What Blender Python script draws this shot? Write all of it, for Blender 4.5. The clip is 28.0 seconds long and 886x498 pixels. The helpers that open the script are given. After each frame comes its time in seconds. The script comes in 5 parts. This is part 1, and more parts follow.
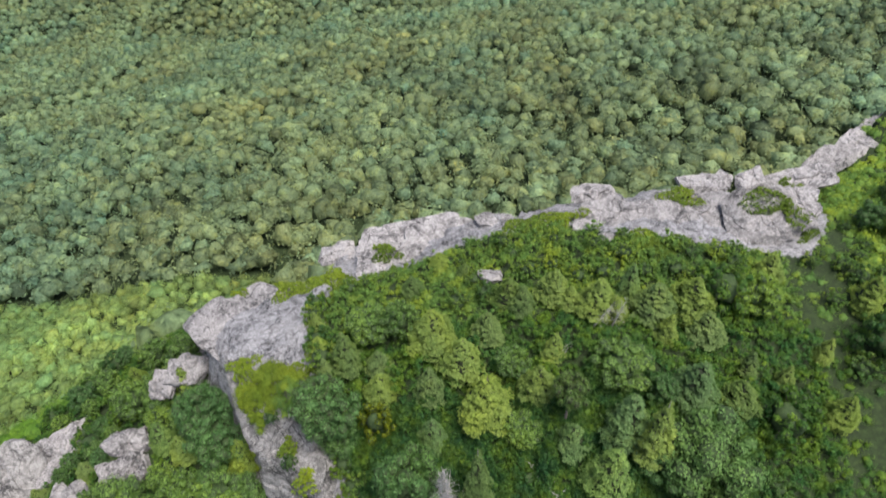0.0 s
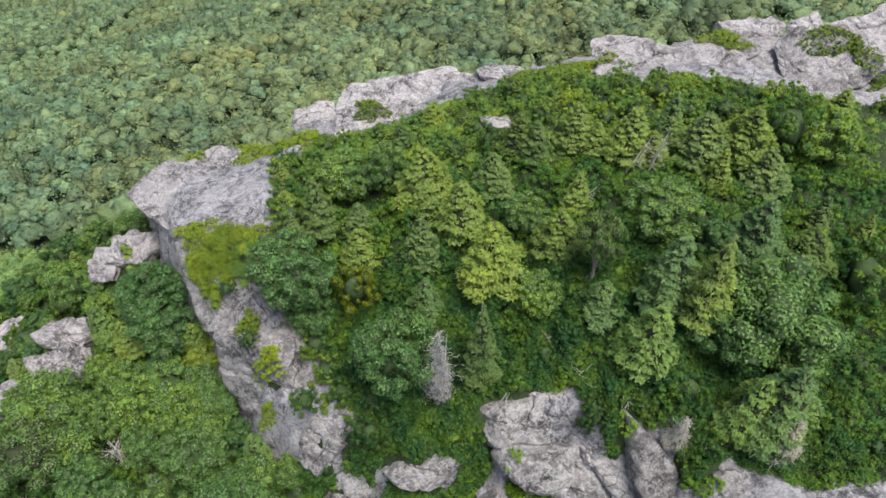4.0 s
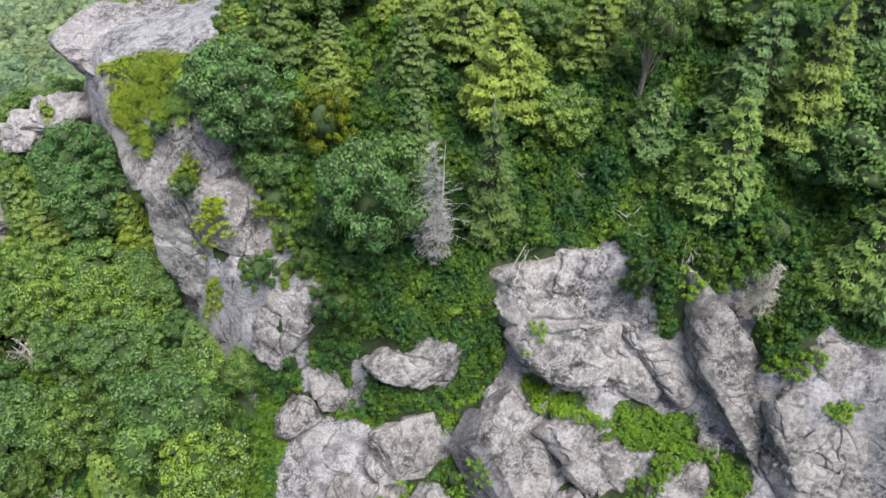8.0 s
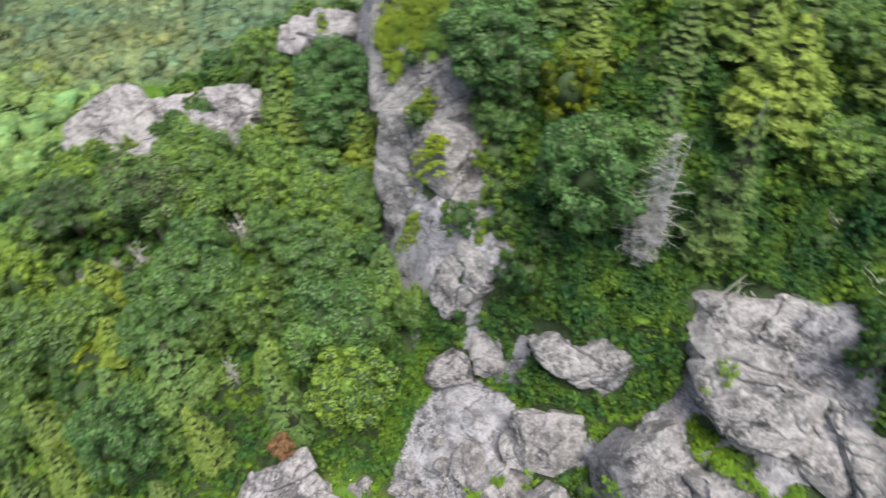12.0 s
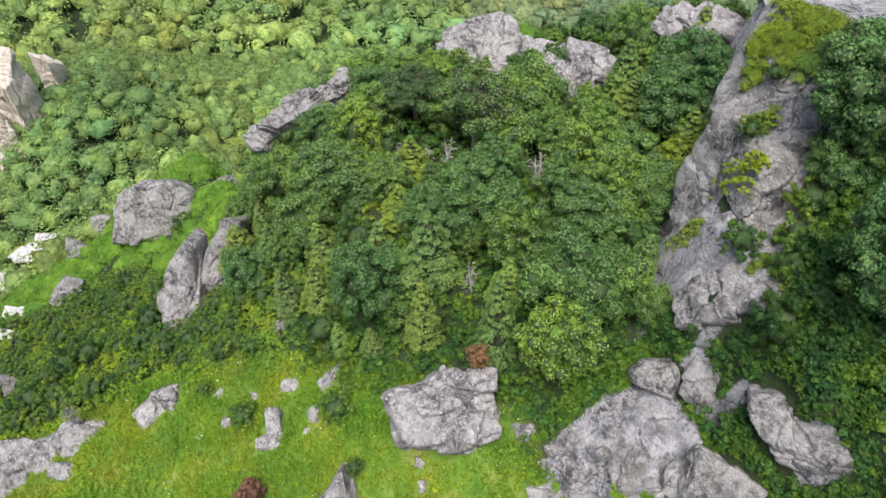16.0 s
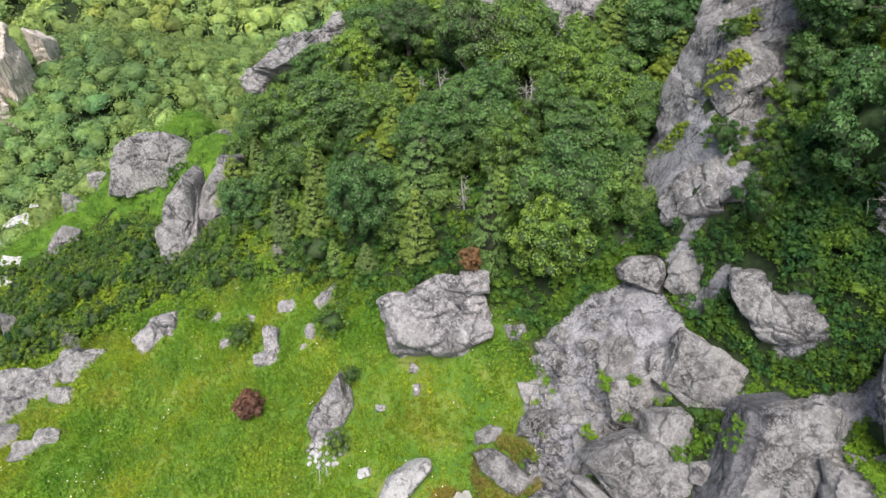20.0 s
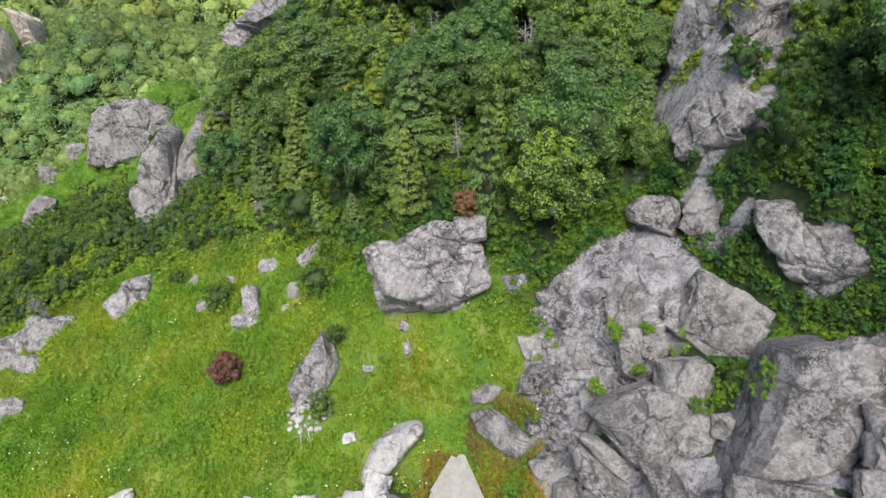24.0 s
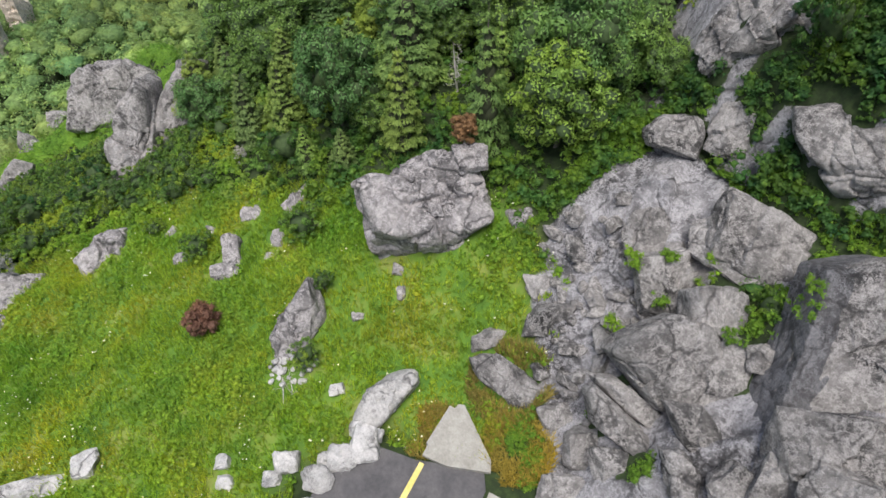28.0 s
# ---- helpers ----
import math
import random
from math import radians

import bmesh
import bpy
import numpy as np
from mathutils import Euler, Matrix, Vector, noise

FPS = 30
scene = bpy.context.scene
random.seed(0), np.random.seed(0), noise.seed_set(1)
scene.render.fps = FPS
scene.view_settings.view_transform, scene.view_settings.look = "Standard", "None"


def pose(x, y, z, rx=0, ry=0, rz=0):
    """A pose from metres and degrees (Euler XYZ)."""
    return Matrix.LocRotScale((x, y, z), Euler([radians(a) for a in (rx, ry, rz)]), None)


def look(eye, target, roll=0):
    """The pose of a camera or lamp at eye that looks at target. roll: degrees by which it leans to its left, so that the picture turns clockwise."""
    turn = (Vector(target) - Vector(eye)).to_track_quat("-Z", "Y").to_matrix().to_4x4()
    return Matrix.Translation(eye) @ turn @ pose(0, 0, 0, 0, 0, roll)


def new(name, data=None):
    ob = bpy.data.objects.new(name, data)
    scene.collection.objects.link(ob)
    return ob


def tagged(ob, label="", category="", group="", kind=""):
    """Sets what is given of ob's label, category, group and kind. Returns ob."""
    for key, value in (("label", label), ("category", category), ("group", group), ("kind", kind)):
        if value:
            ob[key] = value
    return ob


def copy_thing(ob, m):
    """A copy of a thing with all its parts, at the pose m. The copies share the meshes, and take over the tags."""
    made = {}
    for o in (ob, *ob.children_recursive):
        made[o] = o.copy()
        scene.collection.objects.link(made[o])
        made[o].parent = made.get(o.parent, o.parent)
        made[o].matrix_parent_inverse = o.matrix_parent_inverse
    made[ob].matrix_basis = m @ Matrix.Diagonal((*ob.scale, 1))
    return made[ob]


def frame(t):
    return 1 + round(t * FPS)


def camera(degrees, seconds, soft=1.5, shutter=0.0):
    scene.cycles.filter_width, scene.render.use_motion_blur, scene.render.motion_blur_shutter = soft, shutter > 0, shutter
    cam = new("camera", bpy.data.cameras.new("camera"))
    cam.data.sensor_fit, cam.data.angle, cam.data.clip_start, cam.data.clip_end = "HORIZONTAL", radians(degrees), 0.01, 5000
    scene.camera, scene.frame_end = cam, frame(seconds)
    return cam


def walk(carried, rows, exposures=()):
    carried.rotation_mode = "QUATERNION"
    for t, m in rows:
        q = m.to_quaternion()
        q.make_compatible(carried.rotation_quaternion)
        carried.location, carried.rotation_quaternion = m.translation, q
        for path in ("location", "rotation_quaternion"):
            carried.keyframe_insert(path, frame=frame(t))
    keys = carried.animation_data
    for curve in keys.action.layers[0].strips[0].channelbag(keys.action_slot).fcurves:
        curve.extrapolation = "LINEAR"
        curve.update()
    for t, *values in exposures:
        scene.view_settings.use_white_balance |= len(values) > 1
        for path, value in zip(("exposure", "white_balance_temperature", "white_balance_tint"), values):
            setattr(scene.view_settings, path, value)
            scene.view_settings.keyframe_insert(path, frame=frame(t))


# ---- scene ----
cam = camera(65.3, 28.0, 1.5, 0.5)
METRES, EYE, TILT, LEAN, TURN = 36.0, 51.5, -47.8, 0.7, 0.0
ROWS = [
    (0.0, 0.0, 0.0, 0.0, 0.0, 0.0, -0.0),
    (0.5, 0.0014, 0.0289, -0.0196, -0.01, -2.41, 0.12),
    (1.0, 0.0022, 0.0563, -0.0446, -0.02, -2.4, 0.08),
    (1.5, 0.0025, 0.0835, -0.0693, -0.04, -2.41, 0.06),
    (2.0, 0.0031, 0.1096, -0.0935, -0.04, -2.42, 0.06),
    (2.5, 0.0032, 0.1372, -0.1174, -0.05, -2.44, 0.04),
    (3.0, 0.004, 0.1648, -0.1418, -0.06, -2.44, 0.02),
    (3.5, 0.0045, 0.1918, -0.1661, -0.07, -2.45, 0.01),
    (5.5, 0.0056, 0.2993, -0.2639, -0.09, -2.43, -0.1),
    (6.0, 0.0063, 0.3261, -0.2884, -0.08, -2.42, -0.14),
    (6.5, 0.0072, 0.3532, -0.3127, -0.07, -2.43, -0.13),
    (7.0, 0.0078, 0.3802, -0.336, -0.08, -2.45, -0.11),
    (7.5, 0.0077, 0.4063, -0.3576, -0.1, -2.51, -0.11),
    (8.0, 0.0079, 0.4302, -0.3782, -0.07, -2.6, -0.09),
    (8.5, 0.0084, 0.4478, -0.3939, -0.02, -2.65, -0.08),
    (9.0, 0.0082, 0.4531, -0.398, -0.05, -2.71, -0.06),
    (9.5, 0.0077, 0.4553, -0.3991, -0.04, -2.81, -0.06),
    (10.0, 0.0065, 0.4561, -0.401, -0.01, -2.75, -0.07),
    (10.5, 0.005, 0.4563, -0.4016, 0.04, -2.74, -0.1),
    (11.0, 0.0047, 0.4566, -0.4007, 0.52, -2.86, -0.5),
    (11.5, 0.0053, 0.4559, -0.3978, 8.36, -3.82, -8.3),
    (12.0, 0.0042, 0.4543, -0.3993, 17.29, -5.8, -16.95),
    (12.5, 0.003, 0.4537, -0.4017, 26.89, -9.38, -25.2),
    (13.0, 0.004, 0.4551, -0.4038, 37.97, -14.91, -32.65),
    (13.5, 0.0055, 0.4579, -0.406, 48.4, -21.04, -38.01),
    (15.5, 0.0323, 0.4485, -0.4194, 49.33, -21.65, -38.85),
    (16.0, 0.0503, 0.4406, -0.4281, 49.21, -21.57, -38.89),
    (16.5, 0.0719, 0.4311, -0.4385, 49.11, -21.51, -38.93),
    (17.0, 0.0968, 0.4202, -0.4501, 49.01, -21.46, -38.96),
    (17.5, 0.1188, 0.4106, -0.4595, 48.91, -21.43, -38.97),
    (18.0, 0.1278, 0.4112, -0.4668, 48.8, -21.37, -38.99),
    (18.5, 0.1295, 0.4187, -0.4745, 48.71, -21.36, -38.96),
    (19.0, 0.1293, 0.4267, -0.4816, 48.64, -21.35, -38.96),
    (19.5, 0.1297, 0.4352, -0.4891, 48.56, -21.34, -38.97),
    (20.0, 0.1304, 0.4436, -0.4963, 48.49, -21.33, -38.97),
    (20.5, 0.1309, 0.4519, -0.5035, 48.41, -21.32, -38.97),
    (21.0, 0.1311, 0.4599, -0.5109, 48.34, -21.3, -38.97),
    (21.5, 0.1311, 0.468, -0.5185, 48.29, -21.28, -38.97),
    (23.5, 0.1322, 0.5023, -0.5462, 48.13, -21.28, -38.9),
    (24.0, 0.1327, 0.511, -0.5535, 48.09, -21.25, -38.9),
    (24.5, 0.133, 0.5195, -0.5612, 48.06, -21.25, -38.9),
    (25.0, 0.1342, 0.5272, -0.5698, 48.03, -21.21, -38.92),
    (25.5, 0.1368, 0.5347, -0.5785, 48.0, -21.21, -38.9),
    (26.0, 0.1372, 0.5431, -0.5866, 47.97, -21.19, -38.89),
    (26.5, 0.1371, 0.5521, -0.5947, 47.94, -21.18, -38.87),
    (27.0, 0.1371, 0.5612, -0.6028, 47.92, -21.18, -38.85),
    (27.5, 0.1374, 0.5701, -0.6105, 47.91, -21.17, -38.84),
    (28.0, 0.1377, 0.579, -0.6182, 47.89, -21.17, -38.83),
]
walk(cam, [(t, pose(0, 0, EYE, TILT, LEAN, TURN) @ pose(METRES * x, METRES * y, METRES * z, 90 + pitch, roll, yaw)) for t, x, y, z, yaw, pitch, roll in ROWS],
     [(0.0, 0.16), (3.0, 0.23), (6.0, 0.38), (8.0, 0.54), (10.0, 0.57), (13.0, 0.44), (17.0, 0.32), (24.0, 0.19), (28.0, 0.08)])

# ---- sky and light: a bright overcast day ----
world = bpy.data.worlds.new("sky")
scene.world = world
world.use_nodes = True
nt = world.node_tree
sky = nt.nodes.new("ShaderNodeTexSky")
sky.sky_type, sky.sun_disc = "NISHITA", False
sky.sun_elevation, sky.sun_rotation = radians(72), radians(132)
sky.dust_density, sky.air_density, sky.ozone_density = 4.0, 1.0, 1.0
nt.links.new(sky.outputs[0], nt.nodes["Background"].inputs[0])
nt.nodes["Background"].inputs[1].default_value = 0.13
sun = new("sun", bpy.data.lights.new("sun", "SUN"))
sun.data.energy, sun.data.angle, sun.data.color = 3.4, radians(30), (1.0, 0.97, 0.92)
sun.matrix_world = look((16, -14, 64), (0, 0, 0))

# ---- materials ----
MATS = {}


def nodes_of(name):
    m = bpy.data.materials.new(name)
    m.use_nodes = True
    t = m.node_tree
    return m, t, t.nodes["Principled BSDF"]


def add(t, kind, **values):
    n = t.nodes.new("ShaderNode" + kind)
    for k, v in values.items():
        n.inputs[k.replace("_", " ")].default_value = v
    return n


def ramp(t, fac, stops):
    n = t.nodes.new("ShaderNodeValToRGB")
    while len(n.color_ramp.elements) < len(stops):
        n.color_ramp.elements.new(0.5)
    for e, (p, c) in zip(n.color_ramp.elements, stops):
        e.position, e.color = p, (*c, 1) if len(c) == 3 else c
    t.links.new(fac, n.inputs[0])
    return n.outputs[0]


def grey(v):
    return (v, v, v)


def blend(t, fac, a, b, how="MIX"):
    n = t.nodes.new("ShaderNodeMix")
    n.data_type, n.blend_type = "RGBA", how
    for socket, v in ((n.inputs["Factor"], fac), (n.inputs["A"], a), (n.inputs["B"], b)):
        if isinstance(v, (int, float)):
            socket.default_value = v
        elif isinstance(v, tuple):
            socket.default_value = (*v, 1)
        else:
            t.links.new(v, socket)
    return n.outputs["Result"]


def place(t, scale=(1, 1, 1)):
    g = t.nodes.new("ShaderNodeNewGeometry")
    m = t.nodes.new("ShaderNodeMapping")
    m.inputs["Scale"].default_value = scale
    t.links.new(g.outputs["Position"], m.inputs["Vector"])
    return m.outputs[0]


def cloud(t, scale, detail=6.0, rough=0.6, stretch=(1, 1, 1), twist=0.0):
    n = add(t, "TexNoise", Scale=scale, Detail=detail, Roughness=rough, Distortion=twist)
    t.links.new(place(t, stretch), n.inputs["Vector"])
    return n.outputs[0]


def warped(t, scale, bend, stretch=(1, 1, 1)):
    """Place in space, bent by a soft cloud, for joints that don't run dead straight."""
    n = add(t, "TexNoise", Scale=scale, Detail=4.0, Roughness=0.6)
    p = place(t, stretch)
    t.links.new(p, n.inputs["Vector"])
    off = t.nodes.new("ShaderNodeVectorMath")
    off.operation = "MULTIPLY_ADD"
    t.links.new(n.outputs["Color"], off.inputs[0])
    off.inputs[1].default_value = (bend, bend, bend)
    t.links.new(p, off.inputs[2])
    return off.outputs[0]


def joints(t, scale, thin, bend=0.9, stretch=(1, 1, 1)):
    """1 on the lines of a broken network of cracks."""
    v = add(t, "TexVoronoi", Scale=scale)
    v.feature = "DISTANCE_TO_EDGE"
    t.links.new(warped(t, 0.8, bend, stretch), v.inputs["Vector"])
    line = ramp(t, v.outputs["Distance"], [(0.0, grey(1)), (thin, grey(0))])
    return blend(t, 1.0, line, ramp(t, cloud(t, 0.9, 4), [(0.42, grey(0)), (0.55, grey(1))]), "MULTIPLY")


def rock_colour(t, pale, mid, dark):
    """Weathered gneiss: grey mass, pale lichen blotches, dark seams and fine speckle."""
    c = ramp(t, cloud(t, 0.55, 12, 0.72), [(0.38, dark), (0.46, mid), (0.57, pale)])
    white = tuple(v * min(1.9, 0.6 / max(pale)) for v in pale)
    lichen = ramp(t, cloud(t, 1.7, 14, 0.82), [(0.5, grey(0)), (0.6, grey(1))])
    c = blend(t, lichen, c, blend(t, 0.55, c, white))
    crust = ramp(t, cloud(t, 4.5, 12, 0.85, (1, 1, 1.6)), [(0.55, grey(0)), (0.60, grey(1))])
    c = blend(t, crust, c, blend(t, 0.75, c, white))
    vein = ramp(t, cloud(t, 0.9, 14, 0.8), [(0.47, grey(0)), (0.5, grey(0.8)), (0.53, grey(0))])
    c = blend(t, vein, c, white)
    streak = ramp(t, cloud(t, 1.1, 10, 0.78, (1.4, 1.4, 0.35)), [(0.36, grey(1)), (0.44, grey(0))])
    c = blend(t, streak, c, blend(t, 0.6, c, (0.05, 0.046, 0.05)))
    c = blend(t, joints(t, 0.55, 0.03), c, blend(t, 0.75, c, (0.02, 0.019, 0.02)))
    speck = ramp(t, cloud(t, 9, 8, 0.8), [(0.34, grey(0.5)), (0.5, grey(1)), (0.68, grey(1.35))])
    return blend(t, 0.75, c, speck, "MULTIPLY")


def rock_relief(t, strength=0.85, distance=0.17):
    h = blend(t, 0.5, cloud(t, 2.0, 12, 0.72), cloud(t, 7.0, 10, 0.8, (1, 1, 1.6)))
    h = blend(t, joints(t, 0.55, 0.05), h, blend(t, 0.6, h, grey(0)))
    b = add(t, "Bump", Strength=strength, Distance=distance)
    t.links.new(h, b.inputs["Height"])
    return b


def rock_material(name, pale, mid, dark):
    m, t, p = nodes_of(name)
    info = t.nodes.new("ShaderNodeObjectInfo")
    tone = ramp(t, info.outputs["Random"], [(0, grey(0.86)), (1, grey(1.1))])
    t.links.new(blend(t, 1.0, rock_colour(t, pale, mid, dark), tone, "MULTIPLY"), p.inputs["Base Color"])
    t.links.new(rock_relief(t).outputs[0], p.inputs["Normal"])
    p.inputs["Roughness"].default_value = 0.88
    MATS[name] = m
    return m


rock_material("grey_rock", (0.246, 0.236, 0.233), (0.113, 0.108, 0.107), (0.032, 0.031, 0.032))
rock_material("buff_rock", (0.66, 0.58, 0.50), (0.58, 0.51, 0.44), (0.46, 0.40, 0.345))
rock_material("pale_rock", (0.285, 0.270, 0.272), (0.168, 0.160, 0.163), (0.066, 0.063, 0.066))
rock_material("white_stone", (0.56, 0.55, 0.545), (0.40, 0.395, 0.39), (0.19, 0.19, 0.195))
rock_material("slate_rock", (0.112, 0.112, 0.121), (0.058, 0.058, 0.063), (0.022, 0.022, 0.024))


def leaf_material(name, dark, mid, light, gloss=0.5, glow=0.3, tinted=False, grain=7.0):
    m, t, p = nodes_of(name)
    g = t.nodes.new("ShaderNodeNewGeometry")
    info = t.nodes.new("ShaderNodeObjectInfo")
    dark, light = [tuple(0.55 * m0 + 0.45 * e for m0, e in zip(mid, end)) for end in (dark, light)]
    c = ramp(t, g.outputs["Random Per Island"], [(0.0, dark), (0.5, mid), (1.0, light)])
    tone = ramp(t, cloud(t, 0.35, 4, 0.6), [(0.32, (0.72, 0.78, 0.8)), (0.5, grey(1)), (0.68, (1.25, 1.15, 0.85))])
    c = blend(t, 1.0, c, tone, "MULTIPLY")
    own = ramp(t, info.outputs["Random"], [(0.0, (0.62, 0.70, 0.75)), (0.3, (0.85, 0.9, 1.1)), (0.65, (1.05, 1.05, 0.95)), (1.0, (1.14, 1.14, 0.95))])
    if name == "broad_leaves":
        own = ramp(t, info.outputs["Random"], [(0.0, (0.52, 0.66, 0.72)), (0.25, (0.8, 0.95, 1.15)), (0.5, (1.0, 1.0, 0.9)), (0.75, (1.2, 1.2, 1.05)), (1.0, (1.55, 1.42, 0.85))])
    if name in ("shrub_leaves", "heath_leaves"):
        cool = (0.62, 0.86, 1.25) if name == "shrub_leaves" else (0.88, 1.0, 1.1)
        drift = ramp(t, cloud(t, 0.7, 5, 0.7), [(0.36, cool), (0.5, grey(1)), (0.62, (1.5, 1.25, 0.85))])
        c = blend(t, 1.0, c, drift, "MULTIPLY")
    if name in ("grass_blades", "meadow_leaves"):
        drift = ramp(t, cloud(t, 0.22, 7, 0.72), [(0.36, (0.55, 0.78, 0.7)), (0.48, (0.95, 1.0, 0.95)), (0.58, (1.25, 1.02, 0.95)), (0.68, (1.3, 0.92, 1.2))])
        c = blend(t, 1.0, c, drift, "MULTIPLY")
    if not tinted:
        c = blend(t, 1.0, c, own, "MULTIPLY")
    if tinted:
        tint = t.nodes.new("ShaderNodeVertexColor")
        tint.layer_name = "tint"
        c = blend(t, 1.0, c, tint.outputs[0], "MULTIPLY")
    if name.endswith(("leaves", "needles", "grass_blades")) and name not in ("rust_leaves", "tan_leaves", "forest_leaves"):
        c = blend(t, 1.0, c, (0.98, 1.04, 0.88) if name in ("grass_blades", "meadow_leaves", "ledge_leaves") else (0.97, 1.03, 0.76), "MULTIPLY")
    fine = ramp(t, cloud(t, grain, 5, 0.7), [(0.36, grey(0.55)), (0.5, grey(1)), (0.64, grey(1.4))])
    c = blend(t, 0.4 if name == "broad_leaves" else 0.7, c, fine, "MULTIPLY")
    b = add(t, "Bump", Strength=0.55, Distance=1.0 / grain)
    t.links.new(cloud(t, grain * 0.7, 5, 0.65), b.inputs["Height"])
    t.links.new(b.outputs[0], p.inputs["Normal"])
    t.links.new(c, p.inputs["Base Color"])
    p.inputs["Roughness"].default_value = gloss
    p.inputs["Specular IOR Level"].default_value = 0.25
    tr = t.nodes.new("ShaderNodeBsdfTranslucent")
    t.links.new(c, tr.inputs[0])
    mix = t.nodes.new("ShaderNodeMixShader")
    mix.inputs[0].default_value = glow
    t.links.new(p.outputs[0], mix.inputs[1])
    t.links.new(tr.outputs[0], mix.inputs[2])
    t.links.new(mix.outputs[0], t.nodes["Material Output"].inputs[0])
    MATS[name] = m


leaf_material("spruce_needles", (0.09, 0.14, 0.05), (0.185, 0.25, 0.085), (0.34, 0.42, 0.15), 0.5, 0.22)
leaf_material("bright_needles", (0.09, 0.14, 0.04), (0.195, 0.26, 0.07), (0.34, 0.42, 0.12), 0.5, 0.22)
leaf_material("fir_needles", (0.07, 0.13, 0.05), (0.155, 0.24, 0.09), (0.29, 0.40, 0.15), 0.5, 0.22)
leaf_material("broad_leaves", (0.062, 0.125, 0.042), (0.150, 0.245, 0.085), (0.28, 0.40, 0.155), 0.5, 0.22)
leaf_material("shrub_leaves", (0.034, 0.080, 0.022), (0.078, 0.158, 0.042), (0.15, 0.26, 0.07), 0.5, 0.35)
leaf_material("hill_leaves", (0.08, 0.17, 0.03), (0.15, 0.28, 0.045), (0.26, 0.40, 0.07), 0.55, 0.3, False, 3.5)
leaf_material("grass_blades", (0.18, 0.28, 0.024), (0.285, 0.385, 0.04), (0.42, 0.47, 0.10), 0.5, 0.35)
leaf_material("heath_leaves", (0.075, 0.14, 0.035), (0.155, 0.25, 0.065), (0.27, 0.39, 0.11), 0.55, 0.35)
leaf_material("meadow_leaves", (0.105, 0.20, 0.026), (0.195, 0.305, 0.04), (0.30, 0.40, 0.07), 0.55, 0.35)
leaf_material("ledge_leaves", (0.07, 0.15, 0.018), (0.17, 0.29, 0.03), (0.30, 0.42, 0.05), 0.55, 0.3)
leaf_material("dry_blades", (0.20, 0.17, 0.035), (0.34, 0.27, 0.06), (0.46, 0.36, 0.12), 0.6, 0.25)
leaf_material("moss", (0.10, 0.16, 0.014), (0.155, 0.22, 0.022), (0.24, 0.29, 0.04), 0.7, 0.2)
# forest leaves: some of the valley's bluish haze is put into the colour
leaf_material("forest_leaves", (0.095, 0.160, 0.075), (0.15, 0.24, 0.105), (0.22, 0.325, 0.135), 0.6, 0.2, True, 1.6)
leaf_material("yellow_leaves", (0.10, 0.14, 0.015), (0.19, 0.22, 0.02), (0.30, 0.30, 0.05))
leaf_material("rust_leaves", (0.13, 0.06, 0.038), (0.23, 0.11, 0.066), (0.34, 0.19, 0.115), 0.6, 0.15)
leaf_material("tan_leaves", (0.14, 0.075, 0.035), (0.28, 0.15, 0.065), (0.42, 0.26, 0.13), 0.6, 0.15)
leaf_material("grey_twigs", (0.24, 0.21, 0.19), (0.38, 0.345, 0.31), (0.52, 0.48, 0.44), 0.8, 0.05)
leaf_material("petals", (0.7, 0.7, 0.62), (0.8, 0.8, 0.72), (0.85, 0.85, 0.8), 0.6, 0.2)


def plain(name, stops, scale, rough=0.85, bump=0.4, stretch=(1, 1, 1), distance=0.02):
    m, t, p = nodes_of(name)
    n = cloud(t, scale, 8, 0.65, stretch)
    c = blend(t, 0.6, ramp(t, n, stops), ramp(t, cloud(t, scale * 7, 4), [(0.3, grey(0.75)), (0.7, grey(1.15))]), "MULTIPLY")
    t.links.new(c, p.inputs["Base Color"])
    b = add(t, "Bump", Strength=bump, Distance=distance)
    t.links.new(cloud(t, scale * 5, 6, 0.7, stretch), b.inputs["Height"])
    t.links.new(b.outputs[0], p.inputs["Normal"])
    p.inputs["Roughness"].default_value = rough
    MATS[name] = m


# crown cores: shade inside the foliage is put into these dark colours
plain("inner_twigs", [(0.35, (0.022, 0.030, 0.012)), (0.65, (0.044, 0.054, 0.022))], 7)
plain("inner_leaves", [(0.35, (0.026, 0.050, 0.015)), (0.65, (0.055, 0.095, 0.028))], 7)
plain("bark", [(0.35, (0.10, 0.085, 0.07)), (0.65, (0.22, 0.19, 0.16))], 6, stretch=(1, 1, 0.3))
plain("pine_bark", [(0.35, (0.24, 0.19, 0.17)), (0.65, (0.40, 0.33, 0.29))], 6, stretch=(1, 1, 0.3))
plain("dead_wood", [(0.35, (0.33, 0.31, 0.29)), (0.65, (0.58, 0.56, 0.53))], 8, stretch=(1, 1, 0.3))
plain("asphalt", [(0.35, (0.075, 0.073, 0.078)), (0.65, (0.125, 0.12, 0.125))], 1.3, 0.9)
plain("concrete", [(0.3, (0.26, 0.25, 0.22)), (0.7, (0.40, 0.39, 0.36))], 2.2, 0.9)
plain("road_paint", [(0.3, (0.62, 0.52, 0.12)), (0.7, (0.75, 0.66, 0.25))], 5, 0.7)


